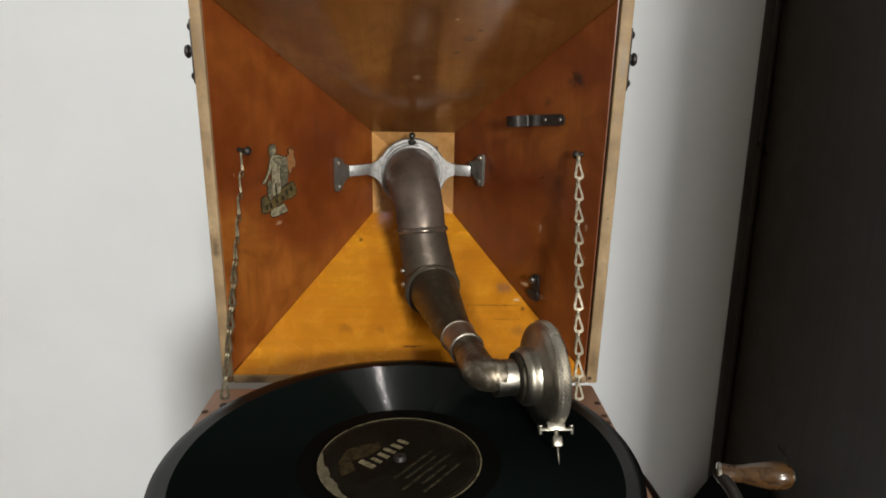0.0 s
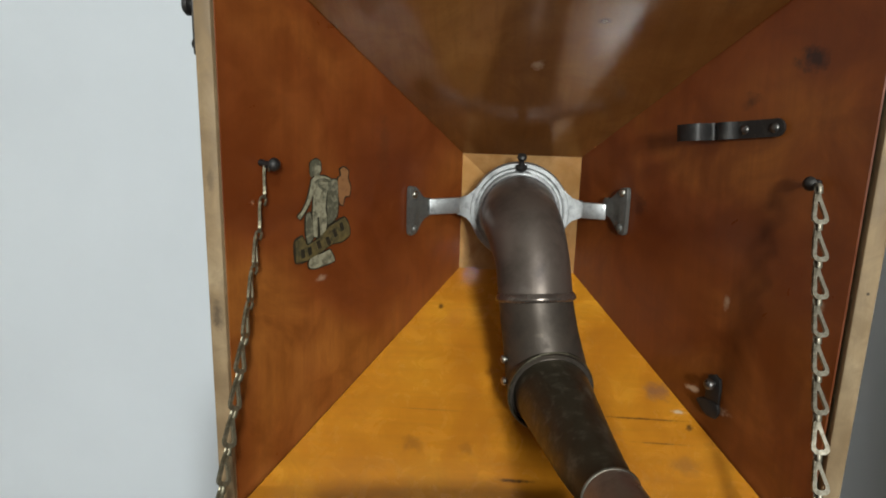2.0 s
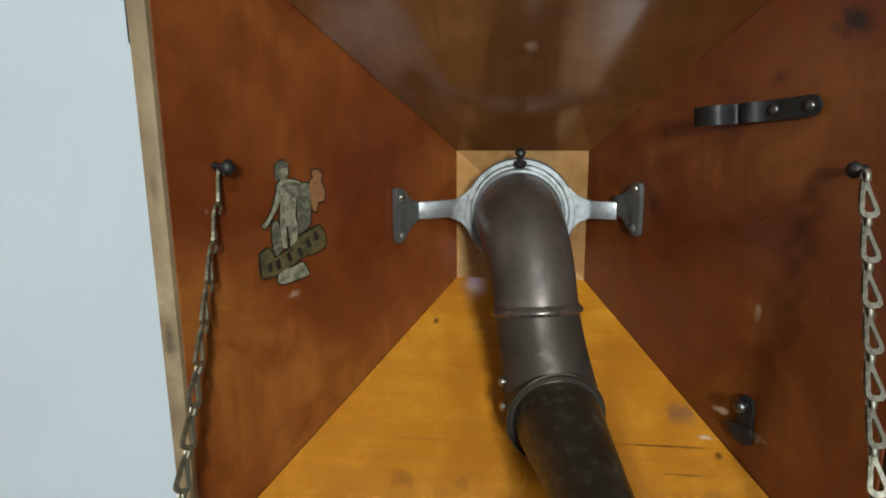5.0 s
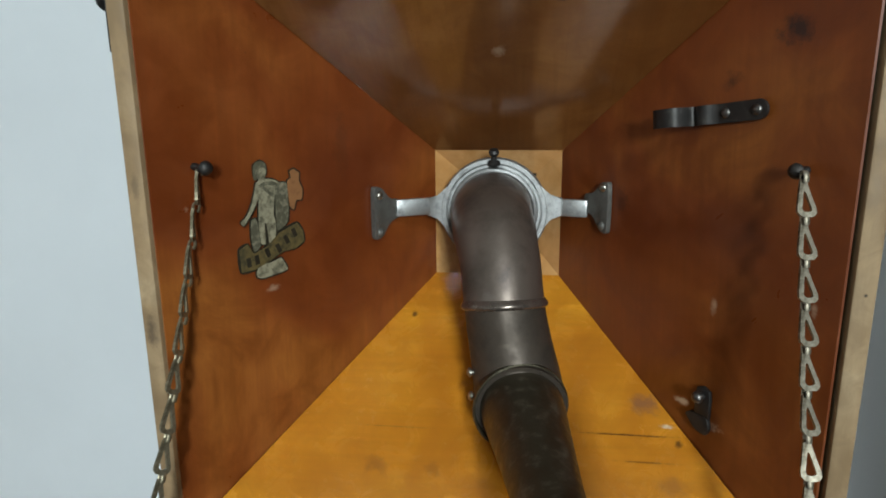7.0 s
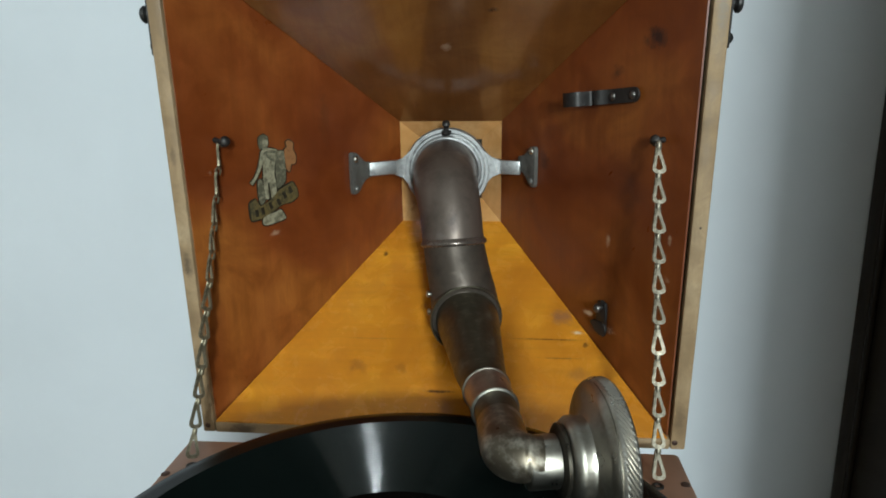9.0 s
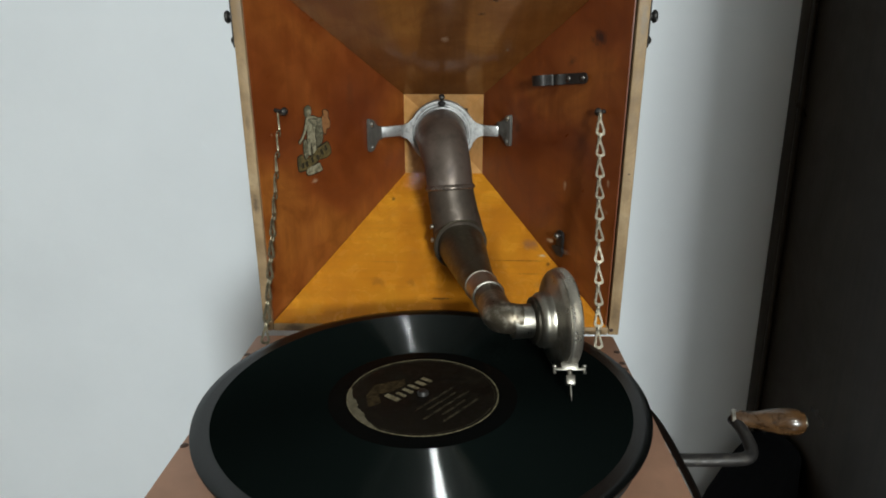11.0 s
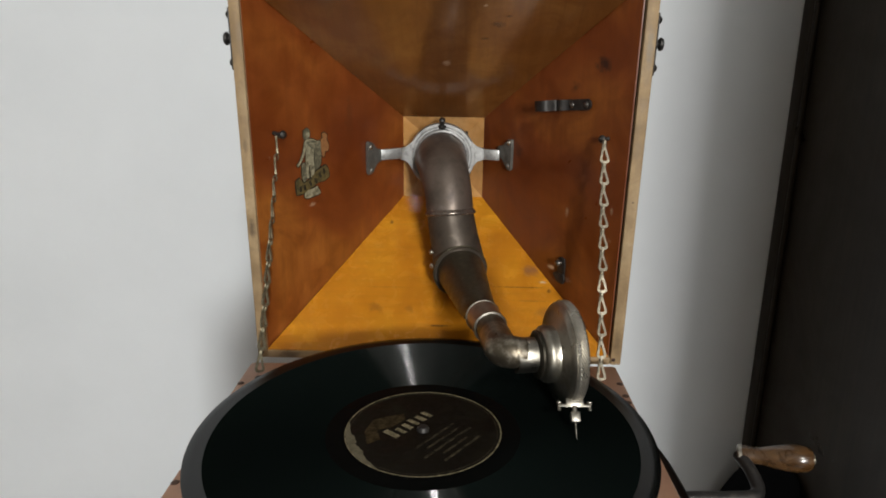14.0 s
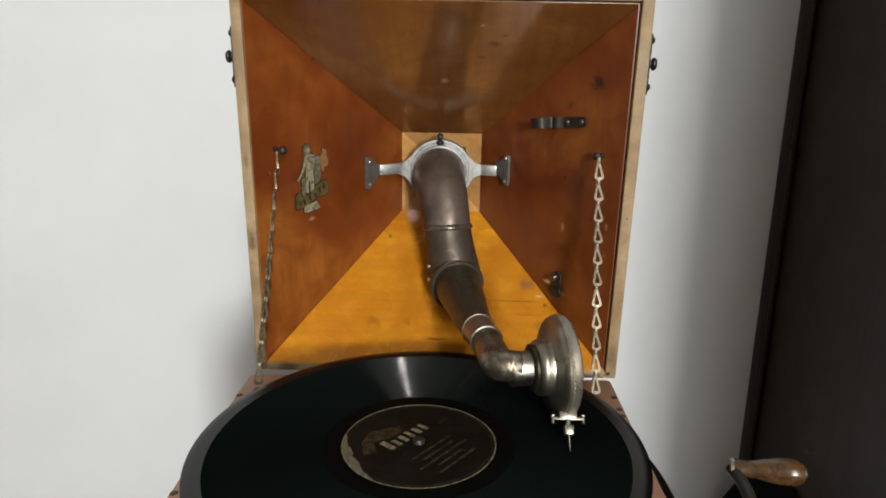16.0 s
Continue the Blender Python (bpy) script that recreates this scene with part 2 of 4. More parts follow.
M["pipe"] = metal("browned_pipe_metal", (0.155, 0.123, 0.101), (0.085, 0.068, 0.055), 0.38, 0.6, 38, 0.54, marks=[
    ((0.013, 0.178, 1.046), (0.006, 0.02, 0.009), (0.062, 0.048, 0.044), 0.8), ((0.006, 0.178, 1.036), (0.005, 0.02, 0.005), (0.24, 0.20, 0.18), 0.35), ((0.020, 0.18, 1.060), (0.003, 0.02, 0.008), (0.07, 0.055, 0.05), 0.7)])
M["bead"] = metal("polished_bead_metal", (0.20, 0.165, 0.14), (0.12, 0.095, 0.078), 0.22, 0.75, 90, 0.55)
# near the pipe's own brown, darkened further by shade put into the colour
M["pipe_dark"] = metal("shaded_elbow_metal", (0.082, 0.064, 0.049), (0.050, 0.039, 0.029), 0.48, 0.55, 55, 0.50, marks=[((0.0135, 0.172, 1.0150), (0.0042, 0.02, 0.0022), (0.16, 0.135, 0.105), 0.6)])
M["arm"] = metal("worn_arm_metal", (0.078, 0.067, 0.043), (0.21, 0.19, 0.135), 0.38, 0.7, 150, 0.61)
M["nickel"] = metal("nickel_plate", (0.44, 0.415, 0.36), (0.22, 0.20, 0.16), 0.29, 1.0, 60, 0.57)
M["cast"] = metal("cast_bracket_metal", (0.43, 0.43, 0.425), (0.24, 0.24, 0.235), 0.38, 0.8, 190, 0.56)
M["plate"] = metal("grey_plate_metal", (0.16, 0.155, 0.14), (0.10, 0.095, 0.085), 0.45, 0.6, 120, 0.55)
M["iron"] = metal("black_iron", (0.045, 0.042, 0.04), (0.09, 0.08, 0.07), 0.42, 0.7, 150, 0.6)
M["chain"] = metal("brassy_chain_metal", (0.42, 0.375, 0.29), (0.12, 0.10, 0.065), 0.42, 0.75, 260, 0.53)
M["chain_dull"] = metal("tarnished_chain_metal", (0.30, 0.265, 0.18), (0.12, 0.10, 0.06), 0.40, 0.7, 260, 0.52)
M["cloth"] = plain("black_cloth", (0.004, 0.004, 0.0045), 0.9, 0.3, 120)
M["cloth"].node_tree.nodes["Principled BSDF"].inputs["Specular IOR Level"].default_value = 0.05
M["rubber"] = plain("black_rubber", (0.014, 0.012, 0.011), 0.7, 0.2, 60)
M["strap"] = plain("black_leather", (0.008, 0.0075, 0.007), 0.6, 0.2, 60)
M["strap"].node_tree.nodes["Principled BSDF"].inputs["Specular IOR Level"].default_value = 0.2
M["nail"] = metal("dark_nail_metal", (0.07, 0.04, 0.03), (0.12, 0.07, 0.05), 0.45, 0.6)
M["handle"] = wood("crank_handle_wood", (0.095, 0.046, 0.015), (0.014, 0.006, 0.003), (0.14, 0.072, 0.026), (25, 330, 330), 0.26, 0.5, 90)
M["dark"] = plain("dark_inside", (0.01, 0.008, 0.006), 0.8)

M["elbow"] = metal("worn_nickel_elbow", (0.15, 0.126, 0.092), (0.44, 0.40, 0.33), 0.36, 0.85, 150, 0.56)
M["band"] = metal("pale_band_metal", (0.36, 0.29, 0.23), (0.26, 0.2, 0.16), 0.34, 0.85, 70, 0.55)
M["knurl"] = metal("knurled_nickel", (0.54, 0.51, 0.45), (0.34, 0.32, 0.28), 0.26, 0.9, 60, 0.57)
M["flange"] = metal("dark_tarnished_nickel", (0.085, 0.075, 0.058), (0.04, 0.034, 0.026), 0.3, 0.85, 80, 0.55)
M["mica"] = plain("mica", (0.35, 0.32, 0.26), 0.25, 0.15, 90)
M["iron2"] = metal("polished_screw_iron", (0.16, 0.15, 0.14), (0.09, 0.08, 0.07), 0.28, 0.9, 150, 0.6)
M["felt"] = plain("black_felt", (0.012, 0.012, 0.012), 0.85, 0.2, 80)
M["ink"] = plain("dark_ink", (0.022, 0.018, 0.010), 0.5, 0.3, 200)
M["cream"] = metal("transfer_cream", (0.29, 0.265, 0.175), (0.085, 0.075, 0.045), 0.45, 0.0, 260, 0.52)
M["olive"] = metal("transfer_olive", (0.085, 0.080, 0.050), (0.24, 0.215, 0.145), 0.45, 0.0, 320, 0.56)
M["tan"] = metal("transfer_tan", (0.26, 0.12, 0.045), (0.18, 0.08, 0.03), 0.45, 0.0, 200, 0.55)
M["banner"] = metal("transfer_banner", (0.115, 0.085, 0.030), (0.050, 0.040, 0.016), 0.45, 0.0, 260, 0.50)
M["label"] = metal("label_paper", (0.0055, 0.0045, 0.003), (0.012, 0.0095, 0.005), 0.5, 0.0, 90, 0.55)
M["gilt"] = metal("gilt_print", (0.26, 0.225, 0.14), (0.08, 0.066, 0.036), 0.5, 0.0, 300, 0.50)
M["gilt_dull"] = metal("dull_gilt_print", (0.055, 0.047, 0.028), (0.012, 0.010, 0.006), 0.5, 0.0, 260, 0.47)
M["crescent"] = metal("bare_label_paper", (0.15, 0.132, 0.088), (0.085, 0.073, 0.045), 0.5, 0.0, 200, 0.56)
M["emblem"] = metal("emblem_print", (0.050, 0.036, 0.016), (0.010, 0.008, 0.004), 0.45, 0.0, 240, 0.5)
for k in ("label", "gilt_dull", "emblem", "crescent", "gilt"):
    M[k].node_tree.nodes["Principled BSDF"].inputs["Specular IOR Level"].default_value = 0.12


def shellac():
    """Black shellac whose grooves stretch the highlight along the radius."""
    m, nt, p = mat_new("shellac")
    tc = nt.nodes.new("ShaderNodeTexCoord")
    ln = nt.nodes.new("ShaderNodeVectorMath")
    ln.operation = "LENGTH"
    nt.links.new(tc.outputs["Object"], ln.inputs[0])
    groove = nt.nodes.new("ShaderNodeMath")
    groove.operation = "COMPARE"
    groove.inputs[1].default_value, groove.inputs[2].default_value = 0.0855, 0.0315
    nt.links.new(ln.outputs["Value"], groove.inputs[0])
    # the grooves' lighter greenish base paints in their scattered sheen
    nt.links.new(mix(nt, groove.outputs[0], (0.0035, 0.0040, 0.0038), (0.0085, 0.0130, 0.0118)), p.inputs["Base Color"])
    nz = node(nt, "ShaderNodeTexNoise", Scale=900.0, Detail=3.0)
    cmb = nt.nodes.new("ShaderNodeCombineXYZ")
    nt.links.new(ln.outputs["Value"], cmb.inputs[0])
    nt.links.new(cmb.outputs[0], nz.inputs["Vector"])
    rg = mix(nt, groove.outputs[0], (0.26, 0.26, 0.26), ramp(nt, nz.outputs["Fac"], [(0.35, grey(0.07)), (0.65, grey(0.11))]))
    nt.links.new(rg, p.inputs["Roughness"])
    p.inputs["Specular IOR Level"].default_value = 0.26
    # the walls of the fine grooves lean inwards and outwards along the radius
    wn = nt.nodes.new("ShaderNodeTexWhiteNoise")
    fine = nt.nodes.new("ShaderNodeVectorMath")
    fine.operation = "SCALE"
    fine.inputs["Scale"].default_value = 91000.0
    nt.links.new(tc.outputs["Object"], fine.inputs[0])
    nt.links.new(fine.outputs[0], wn.inputs["Vector"])
    half = nt.nodes.new("ShaderNodeMath")
    half.operation = "SUBTRACT"
    half.inputs[1].default_value = 0.5
    nt.links.new(wn.outputs["Value"], half.inputs[0])
    wall = nt.nodes.new("ShaderNodeMath")
    wall.operation = "SIGN"
    nt.links.new(half.outputs[0], wall.inputs[0])
    spread = nt.nodes.new("ShaderNodeMath")
    spread.operation = "MULTIPLY"
    spread.inputs[1].default_value = 2.8
    nt.links.new(half.outputs[0], spread.inputs[0])
    lean = nt.nodes.new("ShaderNodeMath")
    lean.operation = "MULTIPLY_ADD"
    lean.inputs[1].default_value = 1.0
    nt.links.new(wall.outputs[0], lean.inputs[0])
    nt.links.new(spread.outputs[0], lean.inputs[2])
    cut = nt.nodes.new("ShaderNodeMath")
    cut.operation = "MULTIPLY"
    nt.links.new(lean.outputs[0], cut.inputs[0])
    nt.links.new(groove.outputs[0], cut.inputs[1])
    flat_ = nt.nodes.new("ShaderNodeVectorMath")
    flat_.operation = "MULTIPLY"
    flat_.inputs[1].default_value = (1, 1, 0)
    nt.links.new(tc.outputs["Object"], flat_.inputs[0])
    unit = nt.nodes.new("ShaderNodeVectorMath")
    unit.operation = "NORMALIZE"
    nt.links.new(flat_.outputs[0], unit.inputs[0])
    side = nt.nodes.new("ShaderNodeVectorMath")
    side.operation = "SCALE"
    nt.links.new(unit.outputs[0], side.inputs[0])
    nt.links.new(cut.outputs[0], side.inputs["Scale"])
    geo = nt.nodes.new("ShaderNodeNewGeometry")
    total = nt.nodes.new("ShaderNodeVectorMath")
    total.operation = "ADD"
    nt.links.new(side.outputs[0], total.inputs[0])
    nt.links.new(geo.outputs["Normal"], total.inputs[1])
    norm = nt.nodes.new("ShaderNodeVectorMath")
    norm.operation = "NORMALIZE"
    nt.links.new(total.outputs[0], norm.inputs[0])
    nt.links.new(norm.outputs[0], p.inputs["Normal"])
    # groove walls turned away are hidden behind their neighbours
    lw = nt.nodes.new("ShaderNodeLayerWeight")
    nt.links.new(norm.outputs[0], lw.inputs["Normal"])
    seen = ramp(nt, lw.outputs["Facing"], [(0.015, grey(0.6)), (0.09, grey(0.0))])
    land = ramp(nt, ln.outputs["Value"], [(0.055, grey(0.015)), (0.110, grey(0.30))])
    nt.links.new(mix(nt, groove.outputs[0], land, seen), p.inputs["Specular IOR Level"])
    return m


M["shellac"] = shellac()


# ---- mesh tools ----
def finish(bm, smooth=40):
    bmesh.ops.recalc_face_normals(bm, faces=bm.faces)
    for f in bm.faces:
        f.smooth = True
    for e in bm.edges:
        if len(e.link_faces) == 2 and e.calc_face_angle(0) > radians(smooth):
            e.smooth = False
    return bm


def thing(name, base, label, category, group=""):
    ob = new(name)
    ob.empty_display_size = 0.02
    ob.location = base
    return tagged(ob, label, category, group)


def part(name, bm, material, parent, label=""):
    """One mesh, given in world places, under a thing or a part."""
    me = bpy.data.meshes.new(name)
    finish(bm).to_mesh(me)
    bm.free()
    me.materials.append(material)
    ob = new(name, me)
    ob.parent = parent
    at = parent.location if parent.type == "EMPTY" else Vector((0, 0, 0))
    ob.matrix_parent_inverse = Matrix.Translation(-at)
    return tagged(ob, label)


def box(lo, hi, bevel=0.0, m=None, seg=2):
    bm = bmesh.new()
    bmesh.ops.create_cube(bm, size=1)
    lo, hi = Vector(lo), Vector(hi)
    for v in bm.verts:
        v.co = Vector([(a + b) / 2 + c * (b - a) for a, b, c in zip(lo, hi, v.co)])
    if bevel:
        bmesh.ops.bevel(bm, geom=bm.edges[:], offset=bevel, segments=seg, affect="EDGES", profile=0.5)
    if m:
        bm.transform(m)
    return bm


def structure(name, bm, material, label):
    me = bpy.data.meshes.new(name)
    finish(bm).to_mesh(me)
    bm.free()
    me.materials.append(material)
    return tagged(new(name, me), label, kind="structure")


def slab(quad, thick, outward, bevel=0.0):
    """A board: four corners of its inner face, and its thickness along outward."""
    bm = bmesh.new()
    a = [bm.verts.new(Vector(q)) for q in quad]
    b = [bm.verts.new(Vector(q) + Vector(outward).normalized() * thick) for q in quad]
    bm.faces.new(a)
    bm.faces.new(b[::-1])
    for i in range(4):
        j = (i + 1) % 4
        bm.faces.new((a[i], b[i], b[j], a[j]))
    bmesh.ops.recalc_face_normals(bm, faces=bm.faces)
    if bevel:
        bmesh.ops.bevel(bm, geom=bm.edges[:], offset=bevel, segments=2, affect="EDGES", profile=0.5)
    return bm


def axis_frame(origin, axis, up=(0, 0, 1)):
    z = Vector(axis).normalized()
    x = Vector(up).cross(z)
    x = x.normalized() if x.length > 1e-5 else Vector((1, 0, 0))
    y = z.cross(x)
    return Matrix.Translation(origin) @ Matrix((x, y, z)).transposed().to_4x4()


def lathe(profile, m=None, seg=48, closed=False):
    """Turns (radius, height) pairs round the z axis, then places them by m."""
    bm = bmesh.new()
    rings = []
    for r, h in profile:
        if r < 1e-6:
            rings.append([bm.verts.new((0, 0, h))])
        else:
            rings.append([bm.verts.new((r * math.cos(2 * math.pi * i / seg), r * math.sin(2 * math.pi * i / seg), h)) for i in range(seg)])
    pairs = list(zip(rings, rings[1:]))
    if closed:
        pairs.append((rings[-1], rings[0]))
    for a, b in pairs:
        for i in range(seg):
            j = (i + 1) % seg
            if len(a) == 1 and len(b) > 1:
                bm.faces.new((a[0], b[i], b[j]))
            elif len(b) == 1 and len(a) > 1:
                bm.faces.new((a[i], a[j], b[0]))
            elif len(a) > 1:
                bm.faces.new((a[i], a[j], b[j], b[i]))
    if m:
        bm.transform(m)
    return bm


def smooth_path(points, n=8):
    """Catmull-Rom through tuples of any length."""
    pts = [np.array(p, float) for p in points]
    pts = [2 * pts[0] - pts[1]] + pts + [2 * pts[-1] - pts[-2]]
    out = []
    for i in range(1, len(pts) - 2):
        a, b, c, d = pts[i - 1:i + 3]
        for k in range(n):
            t = k / n
            out.append(0.5 * (2 * b + (c - a) * t + (2 * a - 5 * b + 4 * c - d) * t * t + (3 * b - a - 3 * c + d) * t ** 3))
    out.append(pts[-2])
    return out


def tube(points, seg=28, caps=True, closed=False, flat=1.0, up=(1, 0, 0)):
    """A round bar or pipe along (x, y, z, radius) points. flat squeezes it along up."""
    bm = bmesh.new()
    P = [Vector(p[:3]) for p in points]
    rings = []
    n = len(P)
    ref = Vector(up)
    for i, p in enumerate(P):
        if closed:
            t = (P[(i + 1) % n] - P[i - 1]).normalized()
        else:
            t = (P[min(i + 1, n - 1)] - P[max(i - 1, 0)]).normalized()
        u = (ref - t * ref.dot(t)).normalized()
        w = t.cross(u)
        r = points[i][3]
        rings.append([bm.verts.new(p + u * (r * flat * math.cos(2 * math.pi * k / seg)) + w * (r * math.sin(2 * math.pi * k / seg))) for k in range(seg)])
    for a in range(n if closed else n - 1):
        A, B = rings[a], rings[(a + 1) % n]
        for k in range(seg):
            j = (k + 1) % seg
            bm.faces.new((A[k], A[j], B[j], B[k]))
    if caps and not closed:
        bm.faces.new(rings[0][::-1])
        bm.faces.new(rings[-1])
    return bm


def prism(outline, lo, hi, m=None, bevel=0.0):
    """A flat plate: an outline in x, y and a height from lo to hi, placed by m."""
    bm = bmesh.new()
    a = [bm.verts.new((x, y, lo)) for x, y in outline]
    b = [bm.verts.new((x, y, hi)) for x, y in outline]
    bm.faces.new(a[::-1])
    top = bm.faces.new(b)
    n = len(a)
    for i in range(n):
        j = (i + 1) % n
        bm.faces.new((a[i], a[j], b[j], b[i]))
    if bevel:
        bmesh.ops.bevel(bm, geom=list(top.edges), offset=bevel, segments=2, affect="EDGES", profile=0.5)
    if m:
        bm.transform(m)
    return bm


def merge(*many):
    """Joins several bmeshes into the first."""
    out = many[0]
    for other in many[1:]:
        me = bpy.data.meshes.new("scrap")
        other.to_mesh(me)
        other.free()
        out.from_mesh(me)
        bpy.data.meshes.remove(me)
    return out


def dome(m, r, h, seg=20):
    prof = [(r, 0)] + [(r * math.cos(a), h * math.sin(a)) for a in (0.4, 0.8, 1.2)] + [(0, h)]
    return lathe([(0, -h * 0.3), (r, -h * 0.3)] + prof[0:1] + prof[1:], m, seg)


# ---- the room ----
WALL_Y, ROOM = 0.60, (-1.6, 2.2, -4.2, 2.45)
x0, x1, y0, top_z = ROOM
structure("floor", box((x0, y0, -0.05), (x1, WALL_Y, 0)), M["floor"], "brown wooden floor below the stand")
structure("ceiling", box((x0, y0, top_z), (x1, WALL_Y, top_z + 0.05)), M["ceiling"], "white painted ceiling")
structure("wall_north", box((x0 - 0.1, WALL_Y, -0.05), (x1 + 0.1, WALL_Y + 0.1, top_z + 0.05)), M["wall"], "smooth pale bluish white painted wall")
south = merge(box((x0 - 0.1, y0 - 0.1, -0.05), (WIN_X[0], y0, top_z + 0.05)), box((WIN_X[1], y0 - 0.1, -0.05), (x1 + 0.1, y0, top_z + 0.05)))
south = merge(south, box((WIN_X[0], y0 - 0.1, -0.05), (WIN_X[1], y0, WIN_Z[0])))
south = merge(south, box((WIN_X[0], y0 - 0.1, WIN_Z[1]), (WIN_X[1], y0, top_z + 0.05)))
structure("wall_south", south, M["wall_far"], "plain beige painted wall with a window opening")
casing = merge(box((WIN_X[0] - 0.06, y0 + 0.002, WIN_Z[0] - 0.06), (WIN_X[0], y0 + 0.02, WIN_Z[1] + 0.06), 0.002), box((WIN_X[1], y0 + 0.002, WIN_Z[0] - 0.06), (WIN_X[1] + 0.06, y0 + 0.02, WIN_Z[1] + 0.06), 0.002))
casing = merge(casing, box((WIN_X[0], y0 + 0.002, WIN_Z[0] - 0.06), (WIN_X[1], y0 + 0.03, WIN_Z[0] - 0.001), 0.002))
casing = merge(casing, box((WIN_X[0], y0 + 0.002, WIN_Z[1] + 0.001), (WIN_X[1], y0 + 0.02, WIN_Z[1] + 0.06), 0.002))
structure("window_1", casing, M["ceiling"], "white painted casing of an unseen window")
west = merge(box((x0 - 0.1, y0, -0.05), (x0, WEST_Y[0], top_z + 0.05)), box((x0 - 0.1, WEST_Y[1], -0.05), (x0, WALL_Y, top_z + 0.05)))
west = merge(west, box((x0 - 0.1, WEST_Y[0], -0.05), (x0, WEST_Y[1], WEST_Z[0])))
west = merge(west, box((x0 - 0.1, WEST_Y[0], WEST_Z[1]), (x0, WEST_Y[1], top_z + 0.05)))
structure("wall_west", west, M["wall_far"], "plain beige painted wall with a window opening")
# casing of the added west fill opening
casing = merge(box((x0 + 0.002, WEST_Y[0] - 0.06, WEST_Z[0] - 0.06), (x0 + 0.02, WEST_Y[0], WEST_Z[1] + 0.06), 0.002), box((x0 + 0.002, WEST_Y[1], WEST_Z[0] - 0.06), (x0 + 0.02, WEST_Y[1] + 0.06, WEST_Z[1] + 0.06), 0.002))
casing = merge(casing, box((x0 + 0.002, WEST_Y[0], WEST_Z[0] - 0.06), (x0 + 0.03, WEST_Y[1], WEST_Z[0] - 0.001), 0.002))
casing = merge(casing, box((x0 + 0.002, WEST_Y[0], WEST_Z[1] + 0.001), (x0 + 0.02, WEST_Y[1], WEST_Z[1] + 0.06), 0.002))
structure("unseen_fill_window", casing, M["ceiling"], "white painted casing of an unseen window")
structure("wall_east", box((x1, y0, -0.05), (x1 + 0.1, WALL_Y, top_z + 0.05)), M["wall_far"], "plain beige painted wall")

for lamp_at, lamp_size, lamp_watts in LAMPS:
    fixture = thing("ceiling_lamp", lamp_at, "round white ceiling lamp, switched on", "lamp")
    part("lamp_base", lathe([(0, 0.0), (0.26, 0.0), (0.27, 0.02), (0.27, 0.068), (0, 0.068)], Matrix.Translation(lamp_at), 40), M["ceiling"], fixture)


def wardrobe():
    """The tall dark cabinet beside the machine; only its flank is seen."""
    # yf: unseen depth, drawn forward so the cabinet blocks light from the wall
    cx, yf, yb = 0.461, -0.53, WALL_Y - 0.002
    w = thing("wardrobe", (0.75, 0.25, 0), "tall dark-stained wooden wardrobe standing against the wall", "wardrobe")
    part("side_panel", box((cx + 0.006, yf + 0.03, 0.06), (cx + 0.022, yb - 0.028, 2.0), 0.001), M["cabinet"], w)
    part("back_stile", box((cx, yb - 0.028, 0.0), (cx + 0.03, yb, 2.03), 0.003), M["cabinet"], w)
    part("moulding", tube([(cx + 0.004, yb - 0.031, 0.02, 0.004), (cx + 0.004, yb - 0.031, 2.0, 0.004)], 12), M["cabinet"], w)
    part("front_stile", box((cx, yf, 0.0), (cx + 0.03, yf + 0.03, 2.03), 0.003), M["cabinet"], w)
    part("body", box((cx + 0.03, yf + 0.004, 0.0), (1.15, yb, 2.02), 0.003), M["cabinet"], w)
    part("cornice", box((cx - 0.02, yf - 0.02, 2.03), (1.17, yb, 2.08), 0.008), M["cabinet"], w)
    return w


wardrobe()

tb = thing("table", (0, 0, 0), "small brown wooden table under the machine", "table")
part("tabletop", box((-0.15, -0.17, 0.70), (0.15, 0.15, 0.724), 0.004), M["table"], tb)
for sx in (-1, 1):
    for sy in (-0.15, 0.13):
        part("leg", box((sx * 0.13 - 0.015, sy - 0.015, 0), (sx * 0.13 + 0.015, sy + 0.015, 0.70), 0.003), M["table"], tb)

# ---- the machine ----
CASE_TOP, REC_Z = 0.928, 0.950
CX = 0.1375
g = thing("gramophone", (0, 0, 0.724), "antique wooden table gramophone with its horn lid raised", "gramophone")
part("case", box((-CX, -0.165, 0.724), (CX, 0.130, CASE_TOP), 0.003), M["case"], g, "brown covered case with a worn flat top")
# lid frame: four boards, mouth towards the listener
HH, DEEP = 0.284, 0.19
for sx0, sx1 in ((-0.1398, -0.1322), (0.1337, 0.1420)):
    part("lid_side", box((sx0, 0, 0), (sx1, DEEP, HH), 0.0012, LID), M["edge"], g)
part("lid_bottom", box((-0.1320, 0, 0), (0.1335, DEEP, 0.0065), 0.001, LID), M["edge"], g)
part("lid_top", box((-0.1320, 0, HH - 0.0068), (0.1335, DEEP, HH), 0.001, LID), M["edge"], g)
part("lid_back", box((-0.1320, DEEP - 0.008, 0.0068), (0.1335, DEEP, HH - 0.0070), 0.001, LID), M["edge"], g)

